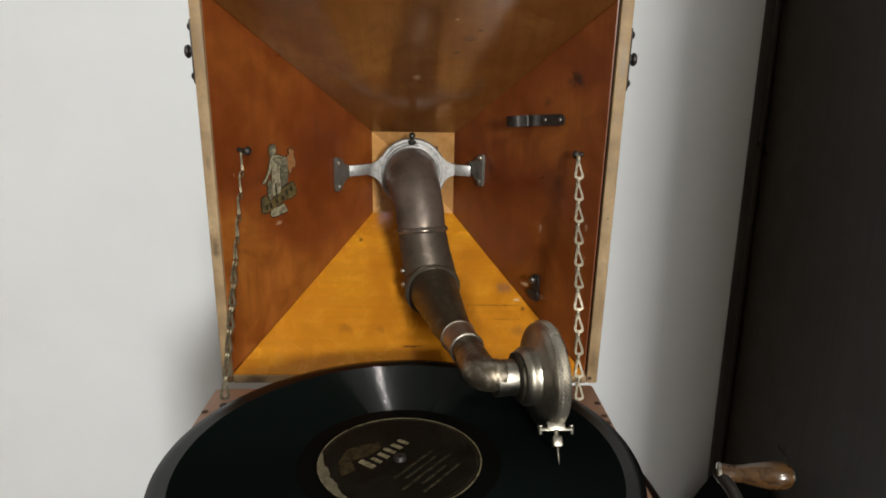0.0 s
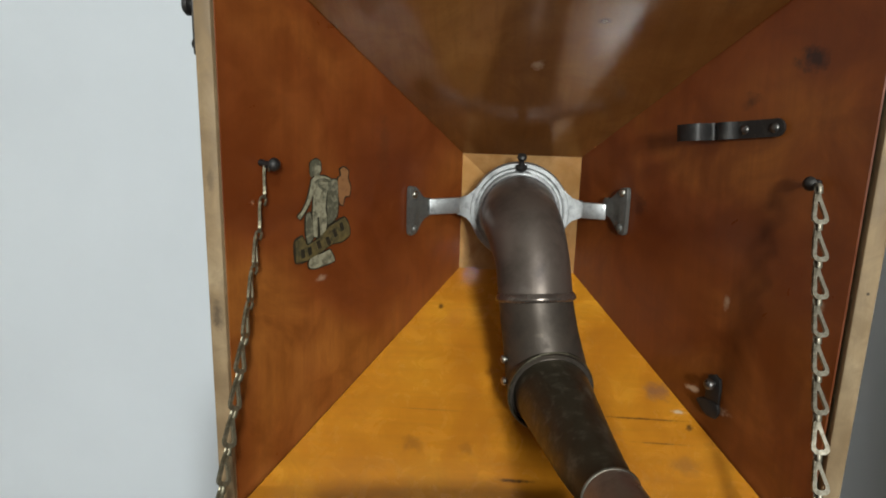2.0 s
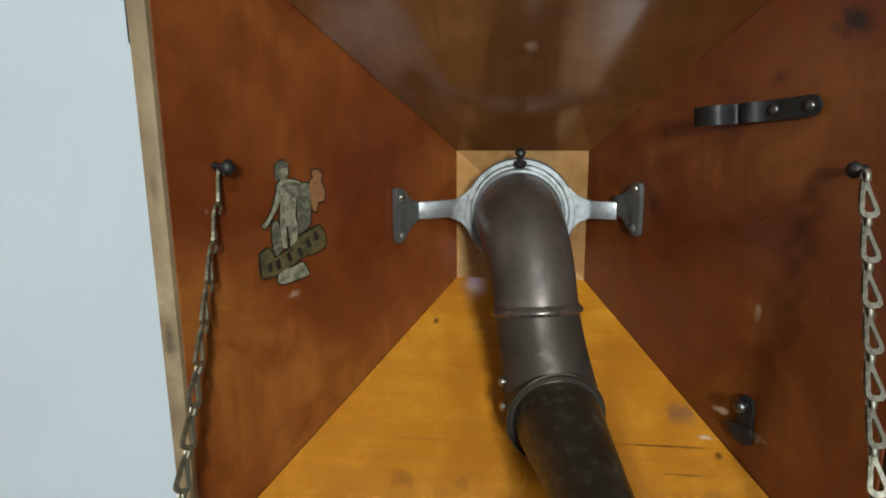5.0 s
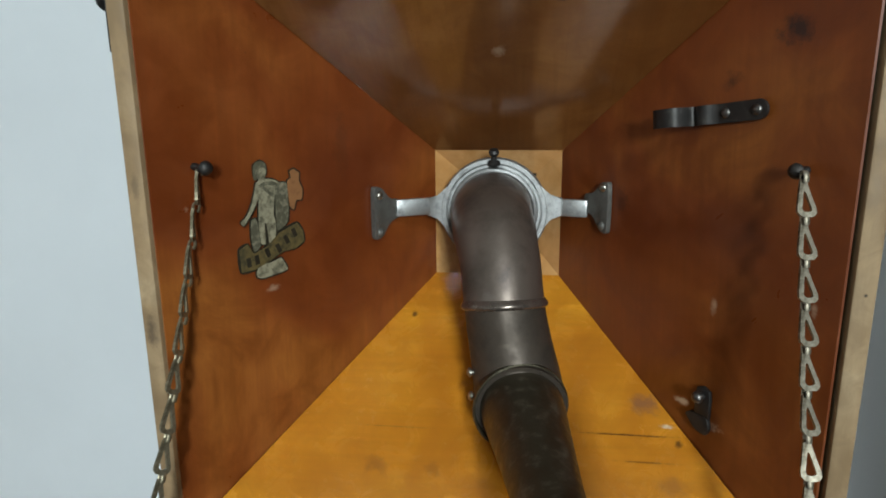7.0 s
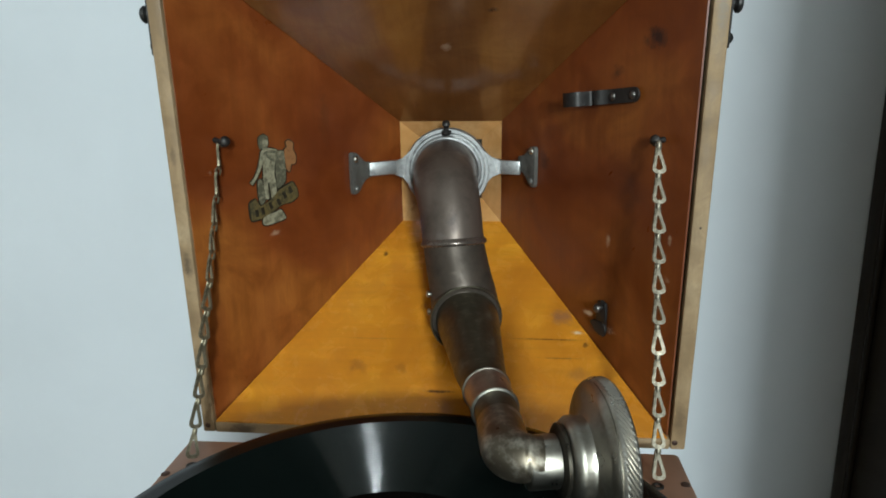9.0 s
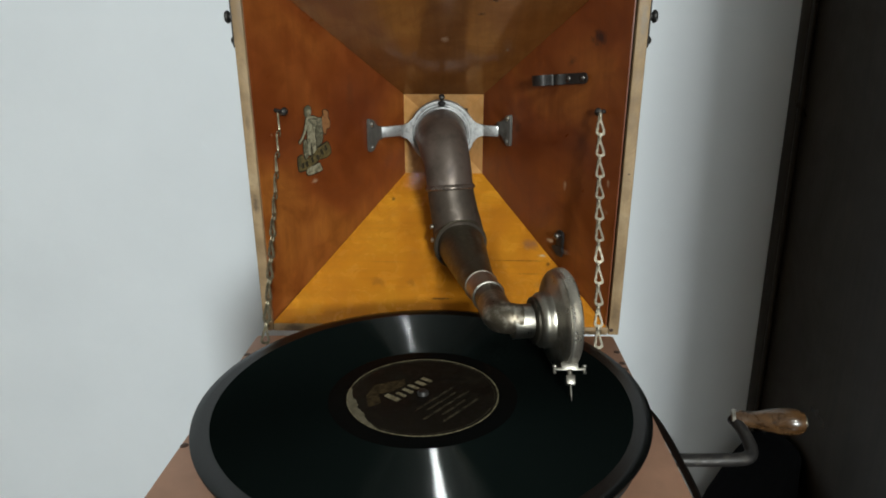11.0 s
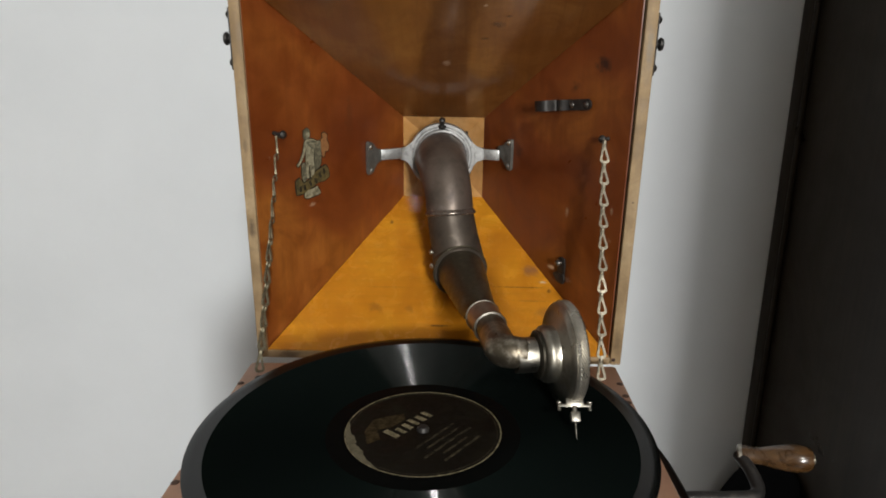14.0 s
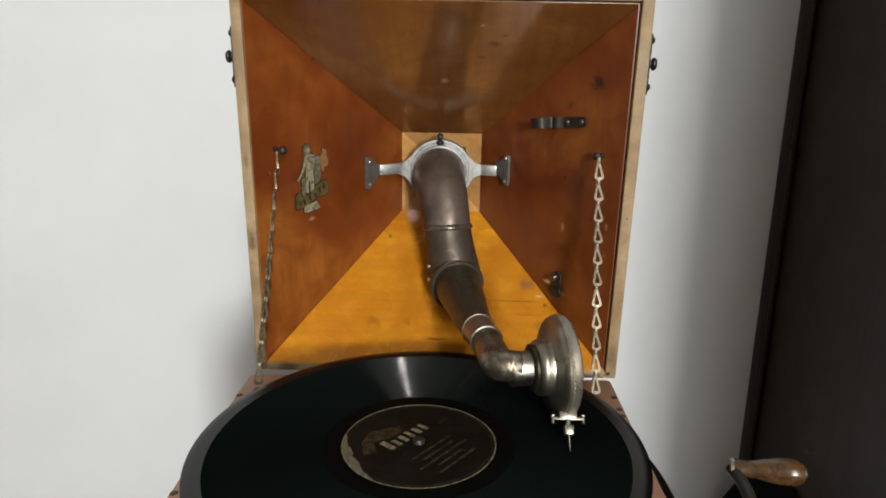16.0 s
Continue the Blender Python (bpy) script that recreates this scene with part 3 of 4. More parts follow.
# horn: four tapering boards from the mouth to the throat
FX, FB, FT, BD, BX, BB, BT = 0.1318, 0.0072, 0.2755, 0.140, 0.0362, 0.0955, 0.1685
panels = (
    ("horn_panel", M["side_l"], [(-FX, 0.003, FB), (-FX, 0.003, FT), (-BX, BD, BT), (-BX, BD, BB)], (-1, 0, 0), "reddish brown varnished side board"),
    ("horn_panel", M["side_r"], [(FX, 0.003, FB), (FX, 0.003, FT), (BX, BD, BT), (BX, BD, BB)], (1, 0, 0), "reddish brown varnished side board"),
    ("horn_floor", M["bottom"], [(-FX, 0.001, FB), (FX, 0.001, FB), (BX, BD, BB), (-BX, BD, BB)], (0, 0, -1), "varnished lower board, strong light in its yellow"),
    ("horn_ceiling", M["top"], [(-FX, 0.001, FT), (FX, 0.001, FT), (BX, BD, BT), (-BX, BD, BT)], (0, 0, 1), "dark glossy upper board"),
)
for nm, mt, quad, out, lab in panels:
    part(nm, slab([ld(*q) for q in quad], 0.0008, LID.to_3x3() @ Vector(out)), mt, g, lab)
TD, TX, TU = 0.153, 0.022, (BB + BT) / 2
fr = [(-BX, BD, BB), (BX, BD, BB), (BX, BD, BT), (-BX, BD, BT)]
bk = [(-TX, TD, TU - TX), (TX, TD, TU - TX), (TX, TD, TU + TX), (-TX, TD, TU + TX)]
for i in range(4):
    j = (i + 1) % 4
    part("throat_panel", slab([ld(*fr[i]), ld(*fr[j]), ld(*bk[j]), ld(*bk[i])], 0.0008, LID.to_3x3() @ Vector((0, 1, 0))), M["throat"], g)
part("throat_cap", box((-TX - 0.001, TD + 0.0012, TU - TX - 0.001), (TX + 0.001, TD + 0.004, TU + TX + 0.001), 0, LID), M["dark"], g)

# pipe from the throat down to the joint
RING = ld(-0.0008, 0.118, 0.1375)
pipe_pts = [(*ld(-0.0008, 0.16, 0.1375), 0.0212), (RING.x, RING.y, RING.z, 0.0212), (0.004, 0.240, 1.0648, 0.0212), (0.0068, 0.216, 1.0590, 0.0203), (0.0102, 0.2035, 1.046, 0.0191),
            (0.0122, 0.1965, 1.0285, 0.0190), (0.0152, 0.1945, 1.010, 0.0197), (0.0180, 0.1925, 0.996, 0.0207), (0.0196, 0.1865, 0.9878, 0.0213), (0.0206, 0.1780, 0.9855, 0.0214)]
pipe_path = smooth_path(pipe_pts)
CUT = 5 * 8
pipe = part("tone_pipe", tube(pipe_path[:CUT + 1], 40), M["pipe"], g, "brown metal elbow pipe")
part("lower_elbow", tube([(*p[:3], p[3] - 0.0002) for p in pipe_path[CUT - 2:]], 40), M["pipe_dark"], pipe, "brown lower elbow with a scuff, darker tone partly shade")
BEAD = axis_frame(pipe_path[CUT][:3], (-0.06, 0.2, 1.0))
part("bead", lathe([(0.0184, 0.0030), (0.0194, 0.0026), (0.0199, 0.0016), (0.0206, 0.0006), (0.0207, -0.0004), (0.0201, -0.0013), (0.0193, -0.0017), (0.0184, -0.0018)], BEAD, 64), M["bead"], pipe, "rolled joint bead")
COLLAR = Vector((0.0206, 0.1780, 0.9855))
ARM_DIR = Vector((0.0140, -0.058, -0.0065)).normalized()
part("collar", lathe([(0.0211, -0.003), (0.0217, -0.002), (0.0221, -0.0006), (0.0220, 0.0008), (0.0214, 0.0013), (0.0208, 0.0008), (0.0206, -0.0004), (0.0205, -0.003)], axis_frame(COLLAR, ARM_DIR)), M["arm"], pipe, "rolled metal rim")
for zz, yy, xx in ((0.9985, 0.1860, -0.0032), (0.9880, 0.1830, -0.0025)):
    part("screw", merge(dome(axis_frame((xx, yy, zz), (-1, -0.35, 0.1)), 0.0022, 0.0014), lathe([(0, -0.004), (0.0013, -0.004), (0.0013, 0.0)], axis_frame((xx, yy, zz), (-1, -0.35, 0.1)), 12)), M["nickel"], pipe)

# tone arm, its band and the elbow that carries the sound box
arm_pts = [(0.0200, 0.1860, 0.9857, 0.0194), (0.0224, 0.1700, 0.9850, 0.0184), (0.0268, 0.1400, 0.9842, 0.0156), (0.0310, 0.1100, 0.9840, 0.0130), (0.0358, 0.0830, 0.9846, 0.0104), (0.0397, 0.0650, 0.9848, 0.0098), (0.0421, 0.0480, 0.9854, 0.0095)]
arm = part("tone_arm", tube(smooth_path(arm_pts), 32), M["arm"], g, "tapering tone arm with worn plating")
elb_pts = [(0.0417, 0.0510, 0.9852, 0.0098), (0.0430, 0.0400, 0.9858, 0.0100), (0.0448, 0.0290, 0.9868, 0.0100), (0.0485, 0.0232, 0.9876, 0.0095), (0.0530, 0.0222, 0.9876, 0.0090), (0.0575, 0.0226, 0.9872, 0.0086)]
part("elbow", tube(smooth_path(elb_pts), 32), M["elbow"], arm, "worn nickel elbow with brown patches")
part("band", tube(smooth_path([(0.0354, 0.0850, 0.9845, 0.0111), (0.0376, 0.0750, 0.9847, 0.0107), (0.0397, 0.0650, 0.9848, 0.0104)], 4), 32), M["band"], arm, "paler metal band")
for q in ((0.0354, 0.0850, 0.9845, 0.0110), (0.0397, 0.0650, 0.9848, 0.0103)):
    part("ring", lathe([(q[3] - 0.0008, -0.0008), (q[3] + 0.0004, -0.0006), (q[3] + 0.0007, 0), (q[3] + 0.0004, 0.0006), (q[3] - 0.0008, 0.0008)], axis_frame(q[:3], (0.22, -1, -0.02))), M["nickel"], arm)

# sound box
SB = Vector((0.0855, 0.0300, 0.9846))
SA = Vector((0.978, 0.208, -0.02)).normalized()
SF = axis_frame(SB - SA * 0.0272, SA) @ Matrix.Diagonal((1, 1, 0.86, 1))
sound = part("sound_box", lathe([(0, 0.0088), (0.0115, 0.0084), (0.0150, 0.0090), (0.0164, 0.0108), (0.0168, 0.0134), (0.0162, 0.0158), (0.0166, 0.0176), (0.0190, 0.0190), (0.0245, 0.0198), (0.0282, 0.0208),
                                 (0.0294, 0.0222), (0.0280, 0.0250), (0, 0.0250)], SF, 64), M["nickel"], g, "round nickel sound box")
part("sleeve", lathe([(0.0070, -0.0085), (0.0098, -0.0085), (0.0102, -0.0078), (0.0102, 0.0050), (0.0088, 0.0058), (0.0070, 0.0058)], SF, 40), M["nickel"], sound)
for a in range(4):
    th = radians(45 + 90 * a)
    part("slot", box((-0.0003, -0.0003, -0.001), (0.0003, 0.0003, 0.0055), 0, SF @ Matrix.Rotation(th, 4, "Z") @ Matrix.Translation((0, 0.0094, 0))), M["rubber"], sound)
part("gasket", lathe([(0.006, 0.0056), (0.0128, 0.0056), (0.0140, 0.0063), (0.0140, 0.0078), (0.0128, 0.0086), (0.006, 0.0086)], SF, 48), M["flange"], sound, "dark tarnished flange")


def knurled(r, h0, h1, m, seg=132, rows=7):
    bm = bmesh.new()
    rings = []
    prof = [(r - 0.0030, h0 - 0.0024), (r - 0.0008, h0 - 0.0018), (r, h0 - 0.0008)] + [(r, h0 + (h1 - h0) * k / (rows - 1)) for k in range(rows)] + [(r, h1 + 0.0008), (r - 0.0008, h1 + 0.0018), (r - 0.0035, h1 + 0.0022)]
    for k, (rr, h) in enumerate(prof):
        ring = []
        for i in range(seg):
            extra = 0.0005 if 3 <= k < 3 + rows and (i + k) % 2 else 0
            ring.append(bm.verts.new(((rr + extra) * math.cos(2 * math.pi * i / seg), (rr + extra) * math.sin(2 * math.pi * i / seg), h)))
        rings.append(ring)
    for a, b in zip(rings, rings[1:]):
        for i in range(seg):
            j = (i + 1) % seg
            bm.faces.new((a[i], a[j], b[j], b[i]))
    bm.transform(m)
    return bm


rim = part("rim", knurled(0.0301, 0.0248, 0.0288, SF, 144, 6), M["knurl"], sound, "knurled nickel rim")
for face in rim.data.polygons:
    face.use_smooth = abs(face.normal.dot(SA)) > 0.55
part("diaphragm", lathe([(0, 0.0285), (0.0262, 0.0285), (0.0262, 0.0262), (0, 0.0262)], SF, 48), M["mica"], sound)
cl = SB - SA * 0.0018 + Vector((0.014, -0.76, -0.65)).normalized() * 0.0315
CF = axis_frame(cl, (0, -0.66, -0.75), (1, 0, 0))
part("needle_arm", merge(box((-0.0022, -0.0050, -0.0030), (0.0022, 0.0050, 0.0012), 0.0006, CF), box((-0.0011, -0.0085, 0.0000), (0.0011, 0.0085, 0.0016), 0.0004, CF)), M["nickel"], sound)
for s_, w_ in ((-1, 0.0085), (1, 0.0085)):
    part("spring_screw", merge(dome(CF @ Matrix.Translation((0, s_ * w_, -0.0008)), 0.0016, 0.0012), lathe([(0, 0), (0.0010, 0), (0.0010, 0.0045), (0, 0.0045)], CF @ Matrix.Translation((0, s_ * w_, -0.001)), 12)), M["nickel"], sound)
part("needle_chuck", merge(lathe([(0, 0), (0.0015, 0), (0.0015, 0.005), (0, 0.005)], CF @ Matrix.Translation((0, 0, 0.001)), 16), box((-0.0025, -0.0026, 0.0045), (0.0025, 0.0026, 0.0098), 0.0005, CF)), M["nickel"], sound)
tip = Vector((0.0842, -0.0070, 0.9501))
base_n = CF @ Vector((0, 0, 0.008))
part("needle", tube([(*base_n, 0.0006), (*base_n.lerp(tip, 0.7), 0.00055), (*tip, 0.0001)], 10), M["nickel"], sound)


# frames on the two side boards: x along the board, y up, z out of it
def board_frame(side, d, u):
    k = (FX - BX) / BD
    n = math.hypot(1, k)
    a = Vector((k / n, 1 / n, 0)) if side < 0 else Vector((k / n, -1 / n, 0))
    up = Vector((0, 0, 1))
    z = a.cross(up)
    m = Matrix((a, up, z)).transposed().to_4x4()
    return LID @ Matrix.Translation((side * (FX - k * d), d, u)) @ m


def bar(p, q, tall, thick):
    p, q = Vector(p), Vector(q)
    x = (q - p).normalized()
    z = Vector((0, 0, 1))
    y = z.cross(x).normalized()
    m = Matrix.Translation(p) @ Matrix((x, y, z)).transposed().to_4x4()
    return box((0, -thick / 2, -tall / 2), ((q - p).length, thick / 2, tall / 2), 0.0008, m)


# bracket that holds the pipe
RF = axis_frame(RING, LID.to_3x3() @ Vector((0, -1, 0)))
brk = part("bracket", lathe([(0.0213, -0.004), (0.0286, -0.004), (0.0291, -0.003), (0.0291, 0.001), (0.0284, 0.0022), (0.0262, 0.0022), (0.0252, 0.0008), (0.0240, 0.0008), (0.0232, 0.0036), (0.0220, 0.0042), (0.0213, 0.0036)], RF, 64, True), M["cast"], g, "cast metal ring bracket holding the pipe")
PLATE = [(-0.0068, -0.0128), (-0.0045, -0.0150), (-0.0010, -0.0140), (0.0028, -0.0088), (0.0070, -0.0056), (0.0115, -0.0050), (0.0115, 0.0045), (0.0070, 0.0050), (0.0028, 0.0078), (-0.0008, 0.0120), (-0.0042, 0.0132), (-0.0068, 0.0112)]


def rounded(outline, n=4):
    """The same closed outline with its corners eased."""
    out = []
    k = len(outline)
    for i in range(k):
        a, b, c, d = (np.array(outline[(i + s) % k], float) for s in (-1, 0, 1, 2))
        for q in range(n):
            t = q / n
            out.append(tuple(0.5 * (2 * b + 0.7 * (c - a) * t + (1.4 * a - 5.3 * b + 4.6 * c - 0.7 * d) * t * t + (3.3 * b - 0.7 * a - 3.3 * c + 0.7 * d) * t ** 3)))
    return out


for side in (-1, 1):
    bf = board_frame(side, *((0.1035, 0.1395) if side < 0 else (0.1100, 0.1440)))
    outline = PLATE if side < 0 else [(-x, y * 0.95 - 0.001) for x, y in PLATE][::-1]
    part("mounting_plate", prism(rounded(outline), 0.0002, 0.0030, bf, 0.0005), M["plate"], brk, "dull grey mounting plate")
    for yy in (0.0085, -0.0115):
        part("screw", dome(bf @ Matrix.Translation((side * 0.0030, yy, 0.0030)), 0.0023, 0.0016), M["nickel"] if yy > 0 else M["plate"], brk)
    # ear of the ring: sweeps from its rim into the flat arm
    ear = [(0.0236, 0.0158), (0.0256, 0.0134), (0.0279, 0.0106), (0.0306, 0.0084), (0.0336, 0.0073), (0.0368, 0.0069), (0.0368, -0.0027), (0.0336, -0.0029), (0.0308, -0.0040), (0.0284, -0.0066), (0.0266, -0.0100), (0.0238, -0.0146)]
    ear += [(0.0256 * math.cos(radians(a)), 0.0256 * math.sin(radians(a))) for a in range(-30, 36, 8)]
    ear = [(side * x, y) for x, y in ear]
    part("ear", prism(ear[::-side], -0.0036, 0.0017, RF, 0.0005), M["cast"], brk)
    inner = LID.inverted() @ (bf @ Vector((-side * 0.0085, 0, 0.0032)))
    a_ = LID @ Vector((inner.x, inner.y, 0.1397))
    b_ = LID @ Vector((side * 0.0345, 0.1192, 0.1397))
    part("bracket_arm", bar(a_, b_, 0.0094, 0.0036), M["cast"], brk)
nf = axis_frame(LID @ Vector((-0.0008, 0.1145, 0.1655)), LID.to_3x3() @ Vector((0, -0.35, 1)))
part("thumb_screw", lathe([(0, -0.003), (0.0030, -0.003), (0.0034, -0.0022), (0.0034, -0.001), (0.0016, 0.0), (0.0014, 0.0022), (0.0024, 0.003), (0.0029, 0.0045), (0.0022, 0.0060), (0, 0.0064)], nf, 20), M["iron"], brk, "small black thumb screw")


# chains from the lid to the case
def link_mesh(metal_name):
    """One pressed flat link: a tapering plate with a pear-shaped hole, its narrow end folded over the link above."""
    outer = [(0.0, 0.0010), (0.0011, 0.0006), (0.0016, -0.0022), (0.0025, -0.0062), (0.0034, -0.0098), (0.0034, -0.0116), (0.0022, -0.0129), (0.0, -0.0132)]
    inner = [(0.0, -0.0036), (0.0004, -0.0039), (0.0007, -0.0052), (0.0012, -0.0076), (0.0017, -0.0096), (0.0017, -0.0106), (0.0010, -0.0112), (0.0, -0.0113)]
    outer += [(-x, z) for x, z in outer[-2:0:-1]]
    inner += [(-x, z) for x, z in inner[-2:0:-1]]
    bm = bmesh.new()
    loops = []
    for ring in (outer, inner):
        for y in (-0.0006, 0.0006):
            loops.append([bm.verts.new((x, y + 0.0009 * math.cos(z * 240), z)) for x, z in ring])
    n = len(outer)
    for a, b in ((0, 1), (1, 3), (3, 2), (2, 0)):
        for i in range(n):
            j = (i + 1) % n
            bm.faces.new((loops[a][i], loops[a][j], loops[b][j], loops[b][i]))
    fold = tube([(0.0, p[0], p[1], 0.0011) for p in smooth_path([(0.0010, -0.0012), (0.0012, 0.0008), (0.0010, 0.0026), (0.0, 0.0034), (-0.0012, 0.0026), (-0.0014, 0.0008), (-0.0010, -0.0006)], 2)], 8, flat=0.5, up=(0, 1, 0.2))
    bm = merge(bm, fold)
    me = bpy.data.meshes.new("chain_link")
    finish(bm).to_mesh(me)
    bm.free()
    me.materials.append(M[metal_name])
    return me


LINK, LINK_DULL = link_mesh("chain"), link_mesh("chain_dull")
rng = random.Random(5)
for top_p, low_p, turn, wob, sag in (((0.1205, 0.1428, 1.0905), (0.1195, 0.0975, 0.9295), 8, 7, 0.002), ((-0.1120, 0.1535, 1.0935), (-0.1235, 0.1025, 0.9295), 114, 9, 0.003)):
    side = 1 if top_p[0] > 0 else -1
    hook = board_frame(side, 0.0180 if side < 0 else 0.0178, 0.1722)
    reach = 0.0085 if side < 0 else 0.0050
    eye = Vector(top_p)
    ch = part("chain", merge(lathe([(0, -0.001), (0.0016, -0.001), (0.0016, 0.0004), (0.0012, 0.0010), (0.0013, reach - 0.002), (0.0026, reach - 0.0012), (0.0031, reach), (0.0026, reach + 0.0014), (0.0012, reach + 0.0024), (0, reach + 0.0026)], hook, 20),
                             tube([(*(hook @ Vector((0, 0, reach * 0.55))), 0.0010), (*((hook @ Vector((0, 0, reach * 0.55))).lerp(eye, 0.5) + Vector((0, 0, 0.0010))), 0.0010), (*(eye + Vector((0, 0, 0.0012))), 0.0011)], 12)), M["iron"], g, "black ball-ended peg with a pale metal link chain")
    n = 11
    for i in range(n):
        t = i / n
        p = Vector(top_p).lerp(Vector(low_p), t) + Vector((0, 1, 0)) * (sag * math.sin(math.pi * t))
        q = Vector(top_p).lerp(Vector(low_p), t + 1 / n)
        ln = new("chain_link", LINK if side > 0 else LINK_DULL)
        ln.parent = ch
        down = (p - q).normalized()
        tilt = math.atan2(-down.y, down.z)
        lean = math.atan2(down.x, down.z)
        ln.matrix_basis = Matrix.Translation(p) @ Matrix.Rotation(tilt, 4, "X") @ Matrix.Rotation(lean, 4, "Y") @ Matrix.Rotation(radians(turn * (1 if side > 0 else 1 - 0.72 * t) + rng.uniform(-wob, wob)), 4, "Z")
    part("chain_eye", lathe([(0.0014, 0), (0.0030, 0), (0.0030, 0.0007), (0.0024, 0.0011), (0.0014, 0.0009)], Matrix.Translation((low_p[0], low_p[1], CASE_TOP - 0.0002)), 18, True), M["iron"], ch)

# spring clip on the right-hand board
cf_ = board_frame(1, 0.0440, 0.1927)
cpath = smooth_path([(0.0105, 0.0012), (0.0, 0.0012), (-0.0075, 0.0012), (-0.0105, 0.0024), (-0.0135, 0.0048), (-0.0165, 0.0044), (-0.0190, 0.0026), (-0.0210, 0.0042), (-0.0216, 0.0085), (-0.0226, 0.0122), (-0.0255, 0.0138), (-0.0300, 0.0138), (-0.0335, 0.0128)], 4)


def strip(path, half, thick, m):
    bm = bmesh.new()
    rows = []
    for i, p in enumerate(path):
        t = path[min(i + 1, len(path) - 1)] - path[max(i - 1, 0)]
        t = t / np.linalg.norm(t)
        nx, nh = -t[1], t[0]
        rows.append([bm.verts.new((p[0] + nx * s * thick / 2, y, p[1] + nh * s * thick / 2)) for y, s in ((-half, -1), (half, -1), (half, 1), (-half, 1))])
    for a, b in zip(rows, rows[1:]):
        for k in range(4):
            j = (k + 1) % 4
            bm.faces.new((a[k], a[j], b[j], b[k]))
    bm.faces.new(rows[0])
    bm.faces.new(rows[-1][::-1])
    bm.transform(m)
    return bm


CTILT = Matrix.Rotation(radians(7), 4, "Z")
clip = part("spring_clip", merge(strip(cpath, 0.0040, 0.0014, cf_ @ CTILT), lathe([(0, 0.0005), (0.0041, 0.0005), (0.0041, 0.0018), (0, 0.0018)], cf_ @ CTILT @ Matrix.Translation((0.0105, 0, 0)), 20)), M["iron"], g, "black iron spring clip screwed to the board")
for xx in (0.0100, -0.005):
    part("screw", dome(cf_ @ CTILT @ Matrix.Translation((xx, 0, 0.0019)), 0.0023, 0.0013), M["iron2"], clip)

# small catch low on the right-hand board
kf = board_frame(1, 0.0475, 0.0650)
TAB = [(-0.0042, -0.0120), (-0.0044, 0.0010), (-0.0036, 0.0050), (0.0, 0.0064), (0.0034, 0.0050), (0.0042, 0.0010), (0.0040, -0.0120)]
FOOT = [(-0.0105, -0.0105), (-0.0075, -0.0128), (-0.0030, -0.0165), (0.0035, -0.0172), (0.0058, -0.0130), (0.0040, -0.0080), (-0.0040, -0.0078), (-0.0080, -0.0085)]
catch = part("catch", prism(TAB, 0.0002, 0.0018, kf, 0.0005), M["iron"], g, "small black iron catch")
part("foot", prism(rounded([(x * 0.85, y * 0.9 - 0.0008) for x, y in FOOT], 3), 0.0004, 0.0022, kf, 0.0004), M["iron"], catch)
part("screw", merge(dome(kf @ Matrix.Translation((0, 0.002, 0.0052)), 0.0028, 0.0022), lathe([(0, 0), (0.0016, 0), (0.0016, 0.0052), (0, 0.0052)], kf @ Matrix.Translation((0, 0.002, 0)), 12)), M["iron2"], catch)

# latches on the outer sides of the lid
for side in (-1, 1):
    lm = LID @ Matrix.Translation((0.1420 if side > 0 else -0.1398, 0.008, 0.2375)) @ Matrix.Rotation(radians(90 * side), 4, "Y")
    lt = part("latch", box((-0.020, -0.0065, 0.0001), (0.020, 0.0065, 0.0012), 0.0005, lm), M["iron"], g, "dark iron latch plate")
    part("knob", lathe([(0, 0), (0.0036, 0), (0.0036, 0.0012), (0.0026, 0.0018), (0.0030, 0.0026), (0.0042, 0.0032), (0.0044, 0.0044), (0.0034, 0.0056), (0, 0.0060)], lm @ Matrix.Translation((0, 0, 0.001)), 20), M["iron"], lt)
    for xx in (-0.0155, 0.0155):
        part("screw", dome(lm @ Matrix.Translation((xx, 0, 0.0012)), 0.0032, 0.0032), M["iron"], lt)

# nails in the case top and the lid's lower edge
for nx, ny in ((0.1335, 0.100), (0.1335, 0.0825), (0.1333, 0.0735), (-0.1340, 0.0945), (0.1335, 0.012), (-0.1340, -0.02)):
    part("nail", dome(Matrix.Translation((nx, ny, CASE_TOP)), 0.0024, 0.0006, 14), M["nail"], g)
for lx in (0.1360, -0.1365):
    part("nail", dome(LID @ Matrix.Translation((lx, 0.0, 0.0045)) @ Matrix.Rotation(radians(90), 4, "X"), 0.0016, 0.0005, 12), M["nail"], g)

# carrying strap and winding crank
part("strap", tube(smooth_path([(0.1370, 0.058, 0.908, 0.0042), (0.1405, 0.046, 0.914, 0.0036), (0.1432, 0.018, 0.9175, 0.0036), (0.1440, -0.02, 0.9185, 0.0036), (0.1432, -0.06, 0.917, 0.0036), (0.1370, -0.095, 0.906, 0.0042)]), 16, flat=0.4), M["strap"], g, "black leather carrying strap")
HA = Vector((0.2065, 0.0600, 0.8985))
HD = Vector((0.0405, -0.0140, 0.0060)).normalized()
crank = part("crank", tube(smooth_path([(0.134, 0.030, 0.8860, 0.0042), (0.160, 0.030, 0.8865, 0.0042), (0.192, 0.030, 0.8870, 0.0042), (0.2040, 0.0315, 0.8875, 0.0042), (0.2085, 0.0370, 0.8900, 0.0041), (0.2070, 0.0480, 0.8960, 0.0040), (*(HA - HD * 0.002), 0.0040)], 6), 18), M["iron"], g, "dark iron winding crank")
